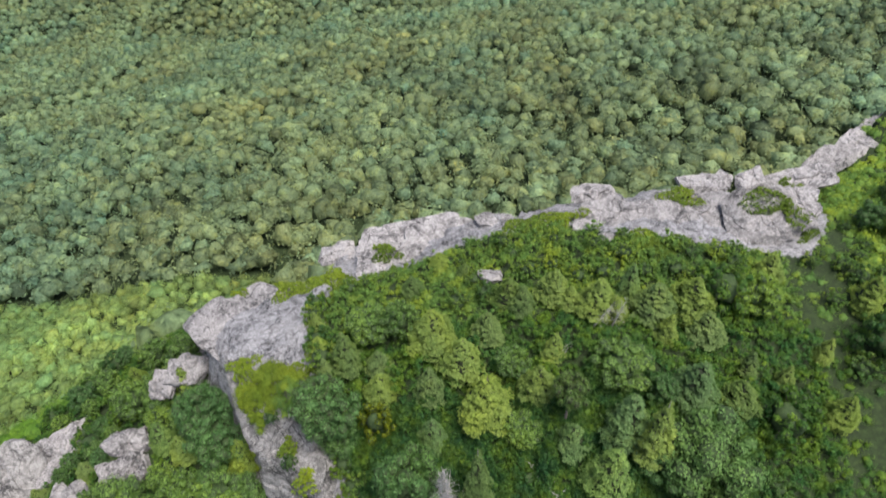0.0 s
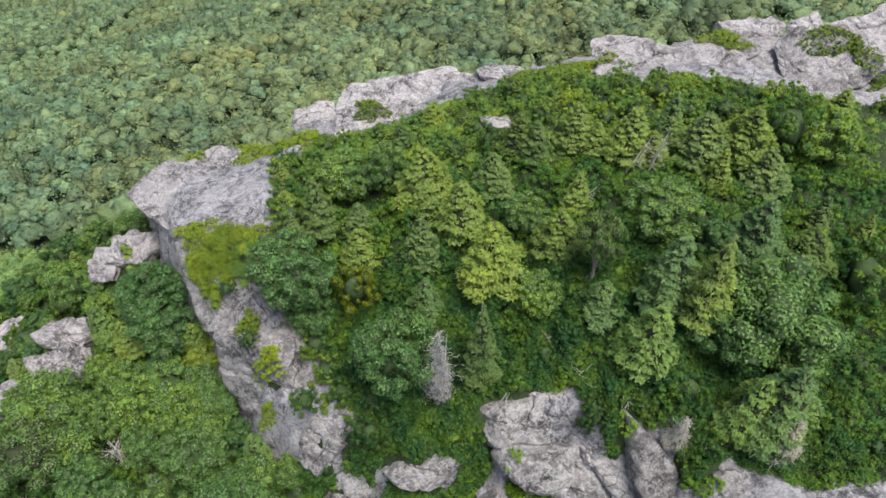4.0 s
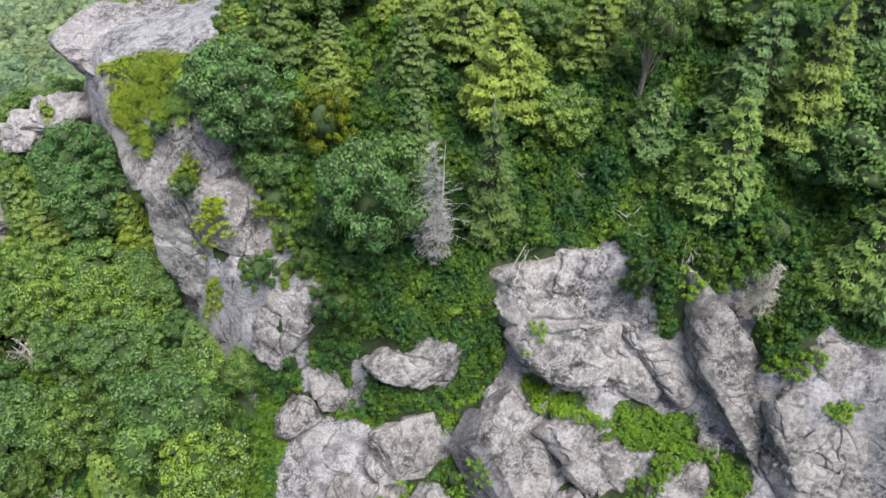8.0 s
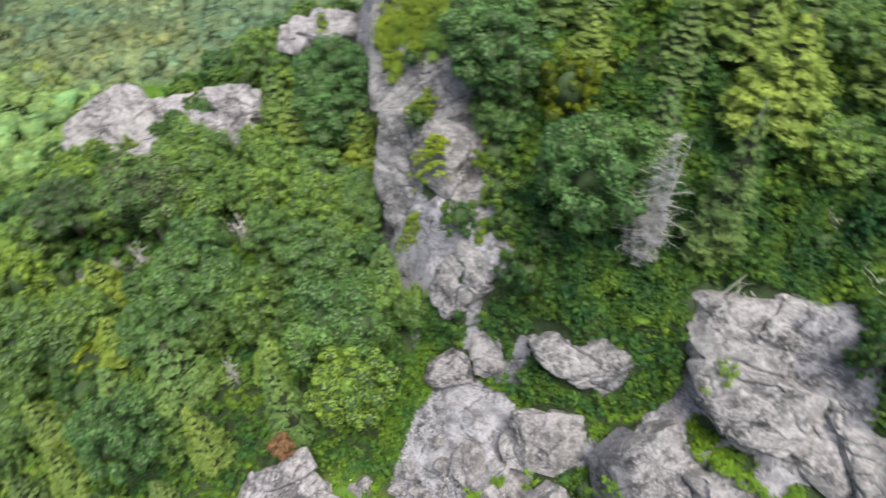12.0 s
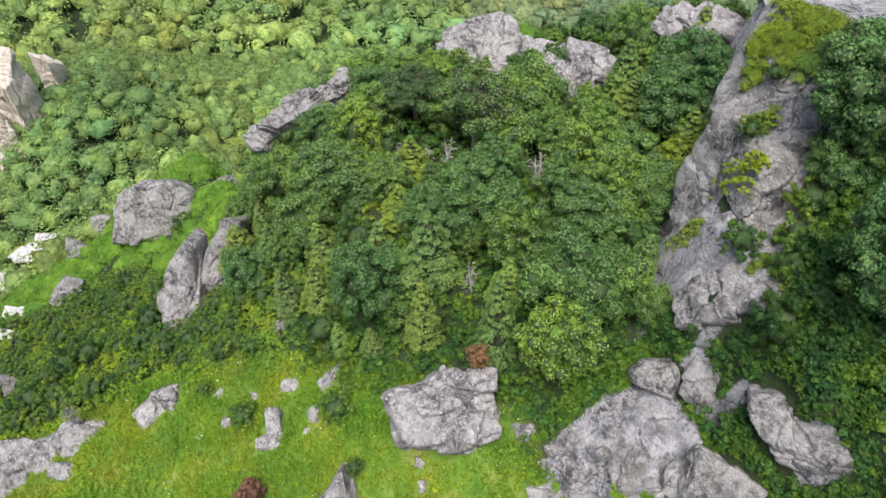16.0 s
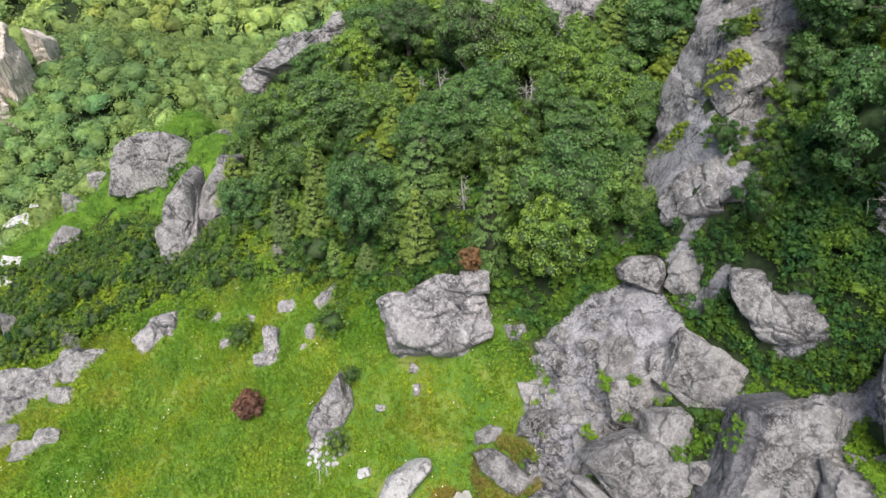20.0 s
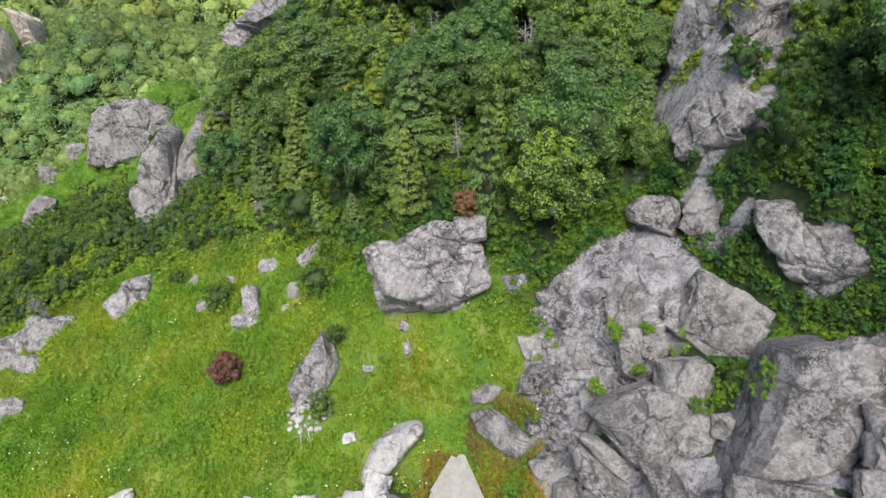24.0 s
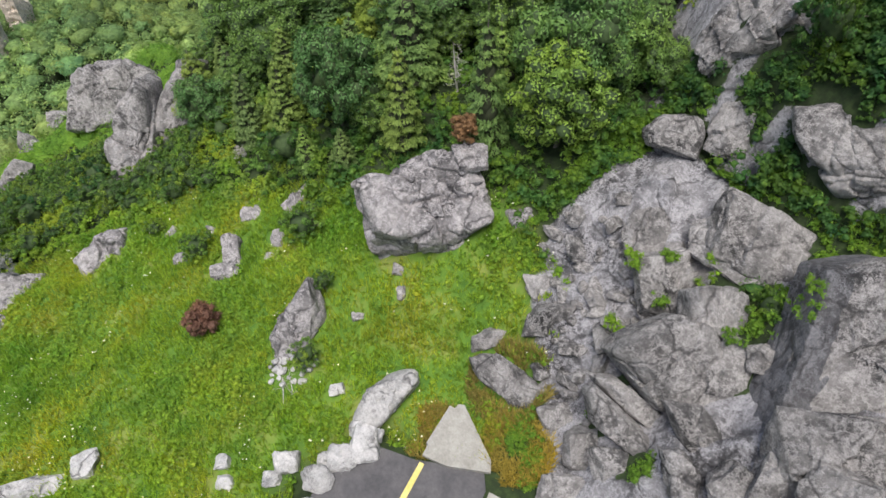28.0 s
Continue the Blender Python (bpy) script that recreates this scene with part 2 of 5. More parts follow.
def land_material():
    m, t, p = nodes_of("land")
    bare = t.nodes.new("ShaderNodeVertexColor")
    bare.layer_name = "cover"
    part = t.nodes.new("ShaderNodeSeparateColor")
    t.links.new(bare.outputs[0], part.inputs[0])
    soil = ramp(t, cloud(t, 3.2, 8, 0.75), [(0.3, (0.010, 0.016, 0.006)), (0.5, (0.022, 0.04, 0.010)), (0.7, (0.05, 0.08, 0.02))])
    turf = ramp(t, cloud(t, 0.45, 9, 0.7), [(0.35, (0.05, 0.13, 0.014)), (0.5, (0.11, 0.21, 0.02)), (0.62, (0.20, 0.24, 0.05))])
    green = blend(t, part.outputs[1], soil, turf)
    stone = rock_colour(t, (0.25, 0.245, 0.258), (0.118, 0.116, 0.124), (0.032, 0.031, 0.034))
    edge = t.nodes.new("ShaderNodeMath")
    edge.operation = "ADD"
    t.links.new(part.outputs[0], edge.inputs[0])
    t.links.new(ramp(t, cloud(t, 2.2, 7, 0.7), [(0.3, grey(0)), (0.7, grey(0.5))]), edge.inputs[1])
    mask = ramp(t, edge.outputs[0], [(0.62, grey(0)), (0.74, grey(1))])
    t.links.new(blend(t, mask, green, stone), p.inputs["Base Color"])
    b = rock_relief(t, 0.7)
    t.links.new(ramp(t, mask, [(0, grey(0.15)), (1, grey(0.75))]), b.inputs["Strength"])
    t.links.new(b.outputs[0], p.inputs["Normal"])
    p.inputs["Roughness"].default_value = 0.92
    MATS["land"] = m


land_material()


# ---- shape of the land ----
def lattice(p, seed):
    q = np.floor(p).astype(np.int64)
    f = p - q
    f = f * f * f * (f * (f * 6 - 15) + 10)
    total = np.zeros(len(p))
    for i in (0, 1):
        for j in (0, 1):
            for k in (0, 1):
                h = ((q[:, 0] + i) * 374761393 + (q[:, 1] + j) * 668265263 + (q[:, 2] + k) * 2147483647 + seed * 974634541) & 0xFFFFFFFF
                h = ((h ^ (h >> 13)) * 1274126177) & 0xFFFFFFFF
                h = ((h ^ (h >> 16)) & 0xFFFF) / 32767.5 - 1
                w = (f[:, 0] if i else 1 - f[:, 0]) * (f[:, 1] if j else 1 - f[:, 1]) * (f[:, 2] if k else 1 - f[:, 2])
                total += h * w
    return total


def fbm(p, octaves=4, seed=0, gain=0.5):
    total, size = np.zeros(len(p)), 1.0
    for o in range(octaves):
        total += size * lattice(p * 2.03 ** o + 17.3 * o, seed + o)
        size *= gain
    return total


def noise2(x, y, scale, octaves=3, seed=0):
    return fbm(np.stack([x / scale, y / scale, np.full_like(x, 0.37)], 1), octaves, seed)


def step(v, a, b):
    s = np.clip((v - a) / (b - a), 0, 1)
    return s * s * (3 - 2 * s)


def inside(x, y, outline):
    """Signed distance to a closed outline on the plan, positive inside."""
    best, flag = np.full(len(x), 1e9), np.zeros(len(x), bool)
    for (ax, ay), (bx, by) in zip(outline, outline[1:] + outline[:1]):
        ex, ey = bx - ax, by - ay
        u = np.clip(((x - ax) * ex + (y - ay) * ey) / (ex * ex + ey * ey), 0, 1)
        best = np.minimum(best, np.hypot(x - ax - u * ex, y - ay - u * ey))
        cross = (ay > y) != (by > y)
        flag ^= cross & (x < ex * (y - ay) / (by - ay if by != ay else 1e-9) + ax)
    return np.where(flag, best, -best)


HILL = [(-7, 14.2), (-9.6, 16.3), (-12.2, 20.2), (-16.6, 26.6), (-18.2, 30.2), (-14, 31.6), (-10, 33), (-8, 36.5), (3, 36.6), (10.5, 39.4),
        (23, 38.6), (36, 50), (80, 70), (80, 4), (15, 7.4), (11.5, 10.4), (9, 12.6), (6.6, 13.2), (2.4, 13.6), (0.6, 13.4), (-2, 13.2), (-4.6, 14.4)]
WOODED_TOP = [(-3.5, 14.5), (-5.8, 17.5), (-6.6, 21), (-7.8, 25.4), (-8.4, 28.6), (-6, 31), (-2, 32), (3, 33.4), (8, 33.8), (11, 32), (17, 31), (24, 30.5),
              (30, 37), (60, 50), (60, 12), (15, 11), (12.6, 12.2), (10, 13.6), (6.6, 14.2), (5.6, 15.4), (4, 15.4), (2, 14), (0, 13.4)]
WOOD = [(-8.6, 8.6), (-8, 12), (-9.6, 15.4), (-12.6, 19.6), (-17.2, 26.4), (-20, 30.5), (-28, 32), (-36, 24), (-38, 10), (-33, 2), (-27, 0.5), (-22, 1), (-17, 2.6), (-12.6, 5.6)]
MEADOW = [(-4.9, 0.9), (-3.9, 1.4), (-2.6, 3.0), (-2.2, 4.4), (-3.6, 5.6), (-4.6, 6.6), (-8, 7.6), (-12.4, 5), (-16.6, 2.2), (-19.2, 0.2), (-21.6, -2.9), (-23.4, -6.8), (-23.6, -9.0), (-25.6, -13), (-27, -18), (-18, -22), (-6, -18), (-3, -7), (-5.6, -2.4)]
SCRUBLAND = [(-19.4, 0.6), (-26.4, 2.2), (-26.6, -3.2), (-30, -3.4), (-39, -3), (-40, -8), (-40, -16), (-28, -17), (-26.4, -13.3), (-24.6, -9.6), (-24.2, -6.8), (-22.2, -3.0)]
SCREE = [(-6.6, 12.6), (-6.4, 8.2), (-4.8, 6.4), (-2.0, 4.7), (-0.6, 3.7), (2, 3.2), (16, 1), (18, 9), (9, 12.4), (3, 13.4), (-2, 11.9)]
ROAD = [(-4.2, 0.1), (-2.9, 1.2), (-1.4, 2.8), (-0.6, 2.0), (4, -6), (9, -16), (5, -18), (0.4, -8), (-3.6, -2.4), (-4.5, -0.8)]
SHELF = [(60, 0), (60, 31), (-14, 31), (-19, 30.5), (-25, 29.5), (-31, 27), (-36, 24), (-38, 10), (-38, 0)]
# mounds and hollows: x, y, radius, height
LOW = [(-8, 10, 6, 1.72), (3, 11, 6, 0.49), (9, 7, 7, -0.4), (-3, 3, 5, -1.5), (-12, 3, 7, -0.94), (-19, -5, 8, -0.36), (-14, 15, 7, -0.54), (-22, 8, 7, 2.19),
       (-29, -5, 8, 0.8), (-21, 23, 7, 1.48), (-42, -5, 12, -4.78), (1, -2, 7, -1.6), (-30, 28, 8, -2.68), (-3, 8, 5, -0.99), (11, -4, 6, -1.2), (-30, 12, 6, 2.0), (-18, 9, 6, 0.9)]
HIGH = [(9, 27, 14, 4.34), (-13, 25, 8, 3.27), (5, 14, 6, -2.2), (34, 47, 12, -5), (-6, 17, 5, -2.07), (20, 14, 10, -2.3), (-3, 24.5, 6, 1.4), (-1, 13, 3, -1.6), (10, 40, 5, -1.5), (12, 10.5, 3, -1.4), (9, 19, 5, 1.3), (-1, 16.5, 3, 0.9)]


def mounds(x, y, rows):
    return sum(h * np.exp(-((x - a) ** 2 + (y - b) ** 2) / r ** 2) for a, b, r, h in rows)


def far_land(x, y):
    z = -78 - 0.30 * np.clip(y - 100, -400, 300) + 0.15 * np.clip(x + 40, -300, 300)
    z = z + 15 * np.exp(-((x + 108) / 30) ** 2 - ((y - 2) / 26) ** 2) + 20 * np.exp(-((x - 60) / 70) ** 2 - ((y - 20) / 60) ** 2)
    return z + 5 * noise2(x, y, 60, 3, 5) * step(np.hypot(x, y), 60, 140)


def plates(x, y, size, seed):
    """Broken slabs: each cell of the plan lies at its own height and slant."""
    best, value = np.full(len(x), 1e9), np.zeros(len(x))
    i0, j0 = np.floor(x / size).astype(np.int64), np.floor(y / size).astype(np.int64)
    for di in (-1, 0, 1):
        for dj in (-1, 0, 1):
            i, j = i0 + di, j0 + dj
            h = []
            for k in range(5):
                q = (i * 374761393 + j * 668265263 + (seed + k * 31) * 974634541) & 0xFFFFFFFF
                q = ((q ^ (q >> 13)) * 1274126177) & 0xFFFFFFFF
                h.append(((q ^ (q >> 16)) & 0xFFFF) / 65535.0)
            dx, dy = x / size - i - h[0], y / size - j - h[1]
            d = dx * dx + 1.5 * dy * dy
            near = d < best
            best = np.where(near, d, best)
            value = np.where(near, (h[2] - 0.5) + 0.9 * (h[3] - 0.5) * dx + 0.9 * (h[4] - 0.5) * dy, value)
    return value


def ground(x, y):
    x, y = np.asarray(x, float), np.asarray(y, float)
    near = 3.24 + 0.239 * x + 0.297 * y + mounds(x, y, LOW)
    w = step(np.hypot((x + 5) * 0.85, y - 3), 34, 62)
    # the land falls off steeply behind the crest and beyond the wooded shelf
    w = np.maximum(w, step(y, 31, 56) * step(x, -22, -14))
    w = np.maximum(w, step(-inside(x, y, SHELF), 0.0, 24) * step(y, 10, 18))
    near = near - 16 * step(-x, 34.5, 48) * step(y, 2, 8)
    low = near * (1 - w) + far_land(x, y) * w
    top = 11.78 + 0.139 * np.clip(x, -30, 40) + 0.022 * y + mounds(x, y, HIGH)
    top = top * (1 - step(np.hypot(x - 10, y - 25), 50, 90)) + low * step(np.hypot(x - 10, y - 25), 50, 90)
    d = inside(x, y, HILL) + 0.55 * noise2(x, y, 2.6, 3, 11)
    s = step(d, -1.1, 1.0)
    z = low + (top - low) * s
    z = z + 0.22 * noise2(x, y, 3.0, 3, 2) + 0.10 * noise2(x, y, 0.9, 2, 3)
    craggy = np.maximum(step(inside(x, y, SCREE), -0.3, 0.6), step(d, -1.6, -0.4) * (1 - step(d, 0.8, 2.0)))
    z = z + craggy * (0.24 * (0.35 - np.abs(noise2(x, y, 2.2, 3, 41))) + 0.12 * np.tanh(6 * noise2(x, y, 1.5, 2, 43)) + 0.42 * plates(x + 0.3 * noise2(x, y, 1.1, 2, 71), y, 1.5, 9) + 0.2 * plates(x, y + 0.2 * noise2(x, y, 0.8, 2, 72), 0.6, 19))
    r = inside(x, y, ROAD)
    w = step(r, -0.9, 0.1)
    return z * (1 - w) + (1.0 + 0.04 * np.clip(y, -20, 5)) * w


rng = np.random.default_rng(7)


def mesh_of(name, verts, faces, material, smooth=False):
    """One mesh from an array of corners and an array of faces, all with the same number of corners."""
    me = bpy.data.meshes.new(name)
    verts, faces = np.asarray(verts, np.float32), np.asarray(faces, np.int32)
    n, k = faces.shape
    me.vertices.add(len(verts))
    me.vertices.foreach_set("co", verts.ravel())
    me.loops.add(n * k)
    me.loops.foreach_set("vertex_index", faces.ravel())
    me.polygons.add(n)
    me.polygons.foreach_set("loop_start", np.arange(0, n * k, k, dtype=np.int32))
    me.polygons.foreach_set("loop_total", np.full(n, k, np.int32))
    me.polygons.foreach_set("use_smooth", np.full(n, smooth, bool))
    me.materials.append(MATS[material])
    me.update(calc_edges=True)
    return me


def thing(name, label, category, group="", kind=""):
    return tagged(new(name), label, category, group, kind)


def part(name, me, parent, label=""):
    ob = new(name, me)
    ob.parent = parent
    return tagged(ob, label)


# ---- the ground, one sheet out to the horizon ----
def spread(a, c, d, b, fine, coarse):
    mid = np.concatenate([np.arange(a, c, coarse), np.arange(c, d, fine), np.arange(d, b, coarse)])
    out = coarse * 1.4 * (1.085 ** np.arange(1, 64) - 1) / 0.085
    return np.concatenate([a - out[::-1], mid, mid[-1] + out])


GX, GY = spread(-48, -19, 14, 26, 0.23, 0.48), spread(-24, 2, 33, 46, 0.23, 0.48)
gx, gy = [a.ravel() for a in np.meshgrid(GX, GY)]
gz = ground(gx, gy)
nx, ny = len(GX), len(GY)
idx = np.arange(nx * ny).reshape(ny, nx)
quads = np.stack([idx[:-1, :-1], idx[:-1, 1:], idx[1:, 1:], idx[1:, :-1]], -1).reshape(-1, 4)
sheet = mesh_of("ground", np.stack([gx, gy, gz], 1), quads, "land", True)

# green ledges among the crags: x, y, radius
LEDGES = [(-1, 12, 1.0), (-2.4, 12.3, 0.8), (0.6, 12.2, 0.8), (-6.6, 13.6, 1.0), (3.2, 12.5, 0.6), (4.3, 11.7, 0.7), (6.6, 11, 0.9), (8, 10.6, 0.7), (7.5, 13.6, 0.7), (10.7, 12.2, 1.0),
          (9.3, 9.3, 0.9), (5.8, 8.7, 1.0), (0.4, 9.8, 1.0), (-2.2, 14, 1.3), (-4.2, 14, 1.1), (1.2, 13.4, 0.8), (-3.6, 4.9, 0.9), (-0.8, 6.4, 0.6), (-7.4, 11.6, 1.2), (1, 8.3, 0.5), (7.6, 9.6, 0.8), (-8.4, 17.2, 0.6),
          (-0.9, 10.1, 0.8), (-2.6, 4.2, 0.9), (-4.6, 5.6, 0.7), (1.0, 5.2, 0.5), (-0.6, 5.4, 0.5), (2.9, 8.6, 0.6), (4.4, 8.8, 0.8)]


def bareness(x, y):
    """1 on naked rock, 0 under plants."""
    hill, top = inside(x, y, HILL), inside(x, y, WOODED_TOP)
    rock = step(hill, -2.0, -0.6) * (1 - step(top, -1.0, 0.6))
    rock = np.maximum(rock, step(inside(x, y, SCREE), -0.5, 0.4))
    rock = rock * (1 - step(x, 24, 31))
    for a, b, r in LEDGES:
        rock = rock * step(np.hypot(x - a, y - b), r * 0.75, r * 1.15)
    return rock * (1 - step(inside(x, y, ROAD), -0.6, -0.1))


cover = np.ones((nx * ny, 4), np.float32)
cover[:, 0] = bareness(gx, gy)
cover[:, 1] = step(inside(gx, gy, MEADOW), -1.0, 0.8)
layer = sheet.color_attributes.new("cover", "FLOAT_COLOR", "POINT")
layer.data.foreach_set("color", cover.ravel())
tagged(new("ground", sheet), "mountain ground of turf, dark soil and bare grey rock", "ground", kind="structure")

# ---- rocks ----
def unit(v):
    return v / np.maximum(np.linalg.norm(v, axis=1), 1e-9)[:, None]


BALLS = {}


def ball(level):
    if level not in BALLS:
        bm = bmesh.new()
        bmesh.ops.create_icosphere(bm, subdivisions=level, radius=1)
        BALLS[level] = (np.array([v.co[:] for v in bm.verts]), np.array([[v.index for v in f.verts] for f in bm.faces]))
        bm.free()
    return BALLS[level]


CELL = 0.2
RX0, RY0 = -62.0, -26.0
STONE, UNDER = np.full((560, 460), -1e3), np.full((560, 460), 1e3)


cell_x, cell_y = np.meshgrid(RX0 + (np.arange(560) + 0.5) * CELL, RY0 + (np.arange(460) + 0.5) * CELL, indexing="ij")
FLOOR = ground(cell_x.ravel(), cell_y.ravel()).reshape(560, 460)


def heap(p):
    """Notes a rock's top and underside on the plan, where it stands out of the ground, so that plants keep off it."""
    i, j = ((p[:, 0] - RX0) / CELL).astype(int), ((p[:, 1] - RY0) / CELL).astype(int)
    ok = (i >= 1) & (j >= 1) & (i < 559) & (j < 459)
    if not ok.any():
        return
    i, j, z = i[ok], j[ok], p[ok, 2]
    a, b, w, l = i.min(), j.min(), i.max() - i.min() + 1, j.max() - j.min() + 1
    high, low = np.full((w, l), -1e3), np.full((w, l), 1e3)
    np.maximum.at(high, (i - a, j - b), z)
    np.minimum.at(low, (i - a, j - b), z)
    out = high > FLOOR[a:a + w, b:b + l] + 0.05
    STONE[a:a + w, b:b + l] = np.where(out, np.maximum(STONE[a:a + w, b:b + l], high), STONE[a:a + w, b:b + l])
    UNDER[a:a + w, b:b + l] = np.where(out, np.minimum(UNDER[a:a + w, b:b + l], low), UNDER[a:a + w, b:b + l])


def rock_shape(w, l, h, seed, level=4, rough=1.0, sharp=40, cuts=8, point=0.0, taper=0.0, sides=(), flare=0.0, strata=0.0):
    """A block split along joints: flat faces with worn edges, then weathered relief and seams."""
    r = np.random.default_rng(seed)
    dirs, faces = ball(level)
    n = np.concatenate([np.eye(3), -np.eye(3)]) + r.normal(0, 0.16, (6, 3))
    extra = r.normal(0, 1, (cuts, 3))
    n = np.concatenate([n, extra])
    n /= np.linalg.norm(n, axis=1)[:, None]
    off = np.concatenate([r.uniform(0.82, 1.0, 6), r.uniform(0.85, 1.25, cuts)])
    size = np.array([w, l, h]) / 2 * 1.08
    if sides:
        # joint planes given by their bearing on the face and their distance from the middle, with chipped upper edges
        n, off = [], []
        for a, d in sides:
            foot = r.uniform(-0.05, 0.18) + flare * max(0, -math.sin(radians(a)))
            n.append((math.cos(radians(a)), math.sin(radians(a)), foot))
            off.append((d + max(0, foot) * h / 2) / math.hypot(1, foot))
        n += [(r.normal(0, 0.08), r.normal(0, 0.08), 1), (0, 0, -1)]
        off += [h / 2, h / 2]
        for a, d in sides[::2]:
            n.append((math.cos(radians(a)) * 0.75, math.sin(radians(a)) * 0.75, 0.66))
            off.append(0.75 * d + 0.66 * h / 2 - 0.12 * r.uniform(0.5, 1.6) * min(1.5, h))
        n, off, size = unit(np.array(n)), np.array(off), 1.0
    k = np.clip(dirs @ n.T / off, 0, None)
    rad = 1 / (np.sum(k ** sharp, 1) ** (1 / sharp))
    p = dirs * rad[:, None] * size
    p[:, 0] *= 1 - point * np.clip(p[:, 1] / l + 0.5, 0, 1)
    p[:, :2] *= (1 - taper * np.clip(p[:, 2] / h + 0.5, 0, 1))[:, None]
    s = min(w, l, h)
    big = max(w, l, h)
    move = 0.03 * s * fbm(p / (0.4 * big) + r.uniform(0, 90, 3), 6, seed % 97, 0.6) + 0.035 * fbm(p / 0.34 + 5, 3, seed % 89) * min(1, s)
    # plates between the joints stand in and out, each with its own slant, and the joints are open cracks
    warp = p + 0.05 * big * np.stack([fbm(p / (0.25 * big) + 7 * k, 3, seed % 53 + k) for k in range(3)], 1)
    for count, depth in ((9, 0.085), (46, 0.04)):
        mid = p[r.integers(0, len(p), count)] * r.uniform(0.85, 1.05, (count, 1))
        lie = np.array([1.0, 1.0, 1.7])
        dist = np.sqrt(((warp[:, None] - mid[None]) ** 2 * lie).sum(2))
        two = np.partition(dist, 1, 1)
        who = dist.argmin(1)
        slant = r.normal(0, 0.08, (count, 3))
        move += depth * s * r.uniform(-1, 1, count)[who] + (slant[who] * (p - mid[who])).sum(1)
        move -= 0.6 * depth * s * np.exp(-((two[:, 1] - two[:, 0]) / (0.022 * big)) ** 2)
    if strata:
        # bedding: the face steps back in uneven ledges
        rise = (p[:, 1] + p[:, 2]) * 0.7 / 0.75 + 0.5 * fbm(p / 1.4 + 3, 3, seed % 61)
        saw = rise - np.floor(rise)
        move += strata * (0.5 - saw + 0.35 * np.clip(saw - 0.85, 0, 1) / 0.15) * (0.5 + 0.5 * np.clip(fbm(p / 2.0 + 9, 2, seed % 67) + 0.4, 0, 1))
    return p + dirs * (move * rough)[:, None], faces


COUNT = [100]


def rock(name, label, x, y, z, w, l, h, yaw=0, tilt=40, roll=0, material="grey_rock", level=4, rough=1.0, group="", sharp=40, cuts=8, point=0.0, taper=0.0, sides=(), category="rock", flare=0.0, strata=0.0):
    COUNT[0] += 1
    p, f = rock_shape(w, l, h, COUNT[0], level + (1 if w * l > 2.5 else 0), rough, sharp, cuts, point, taper, sides, flare, strata)
    m = Matrix.Translation((x, y, z)) @ Matrix.Rotation(radians(yaw), 4, "Z") @ Matrix.Rotation(radians(tilt), 4, "X") @ Matrix.Rotation(radians(roll), 4, "Z")
    me = mesh_of(name, p, f, material, True)
    me.set_sharp_from_angle(angle=radians(28))
    ob = tagged(new(name, me), label, category, group)
    ob.matrix_world = m
    a = np.array(m)
    heap(p @ a[:3, :3].T + a[:3, 3])
    return ob


def rocks(name, label, rows, yaw, tilt, thick=0.6, sink=0.25, **more):
    for x, y, z, w, l, roll in rows:
        t = min(w, l) * thick
        m = Matrix.Rotation(radians(yaw), 3, "Z") @ Matrix.Rotation(radians(tilt), 3, "X")
        c = Vector((x, y, z)) - m @ Vector((0, 0, t * sink))
        rock(name, label, *c, w, l, t, yaw, tilt, roll, **more)


def hewn(name, label, x, y, z, yaw, sides, thick, tilt=41, drop=0.2, **more):
    """A rock whose face is bounded by the given joints."""
    span = 2 * max(d for a, d in sides)
    m = Matrix.Rotation(radians(yaw), 3, "Z") @ Matrix.Rotation(radians(tilt), 3, "X")
    c = Vector((x, y, z)) - m @ Vector((0, 0, thick * drop))
    return rock(name, label, *c, span, span, thick, yaw, tilt, 0, sides=sides, **more)


# crags of the main face
CRAGS = "crags of the main face"
hewn("cliff_rock", "massive grey cliff face with pale lichen and ledges", 5.5, 13.5, 10.8, 1,
     ((-166, 3.1), (-139, 2.7), (-103, 2.65), (-56, 3.3), (-4, 2.95), (49, 2.0), (106, 2.7)), 4.2, 46, 0.42, level=6, rough=1.0, strata=0.2, group=CRAGS)
hewn("cliff_rock", "long dark grey cliff wall with a sheer edge", 9.9, 11.2, 9.9, 1, ((-172, 1.39), (-150, 0.95), (-90, 3.67), (7, 1.17), (17, 1.0), (42, 1.24)), 2.6, 46, 0.3, level=6, rough=0.9, strata=0.2, group=CRAGS)
hewn("cliff_rock", "broad grey cliff block with mossy top", 12.1, 9.7, 10.1, 1, ((-165, 1.65), (-90, 2.49), (-20, 1.77), (23, 1.65), (90, 1.92), (117, 2.03)), 2.4, 42, 0.3, level=6, rough=0.9, strata=0.25, group=CRAGS)
hewn("cliff_rock", "tall grey slab leaning on the crag", 2.3, 10.5, 7.3, 1, ((-159, 1.51), (-90, 2.28), (6, 1.3), (22, 1.07), (34, 1.27), (127, 1.8), (160, 1.55)), 1.5, 42, 0.1, group=CRAGS)
hewn("cliff_rock", "angular light grey block below the cliff", 4.1, 10.5, 8.3, 1, ((-135, 0.66), (-63, 0.66), (-31, 0.63), (76, 0.64), (114, 0.68)), 1.2, 38, 0.1, group=CRAGS)
hewn("cliff_rock", "large light grey block below the cliff", 5.3, 9.9, 7.4, 1, ((-141, 1.07), (-76, 0.88), (-27, 1.17), (50, 0.94), (112, 0.88), (143, 0.98)), 1.5, 36, 0.0, group=CRAGS)
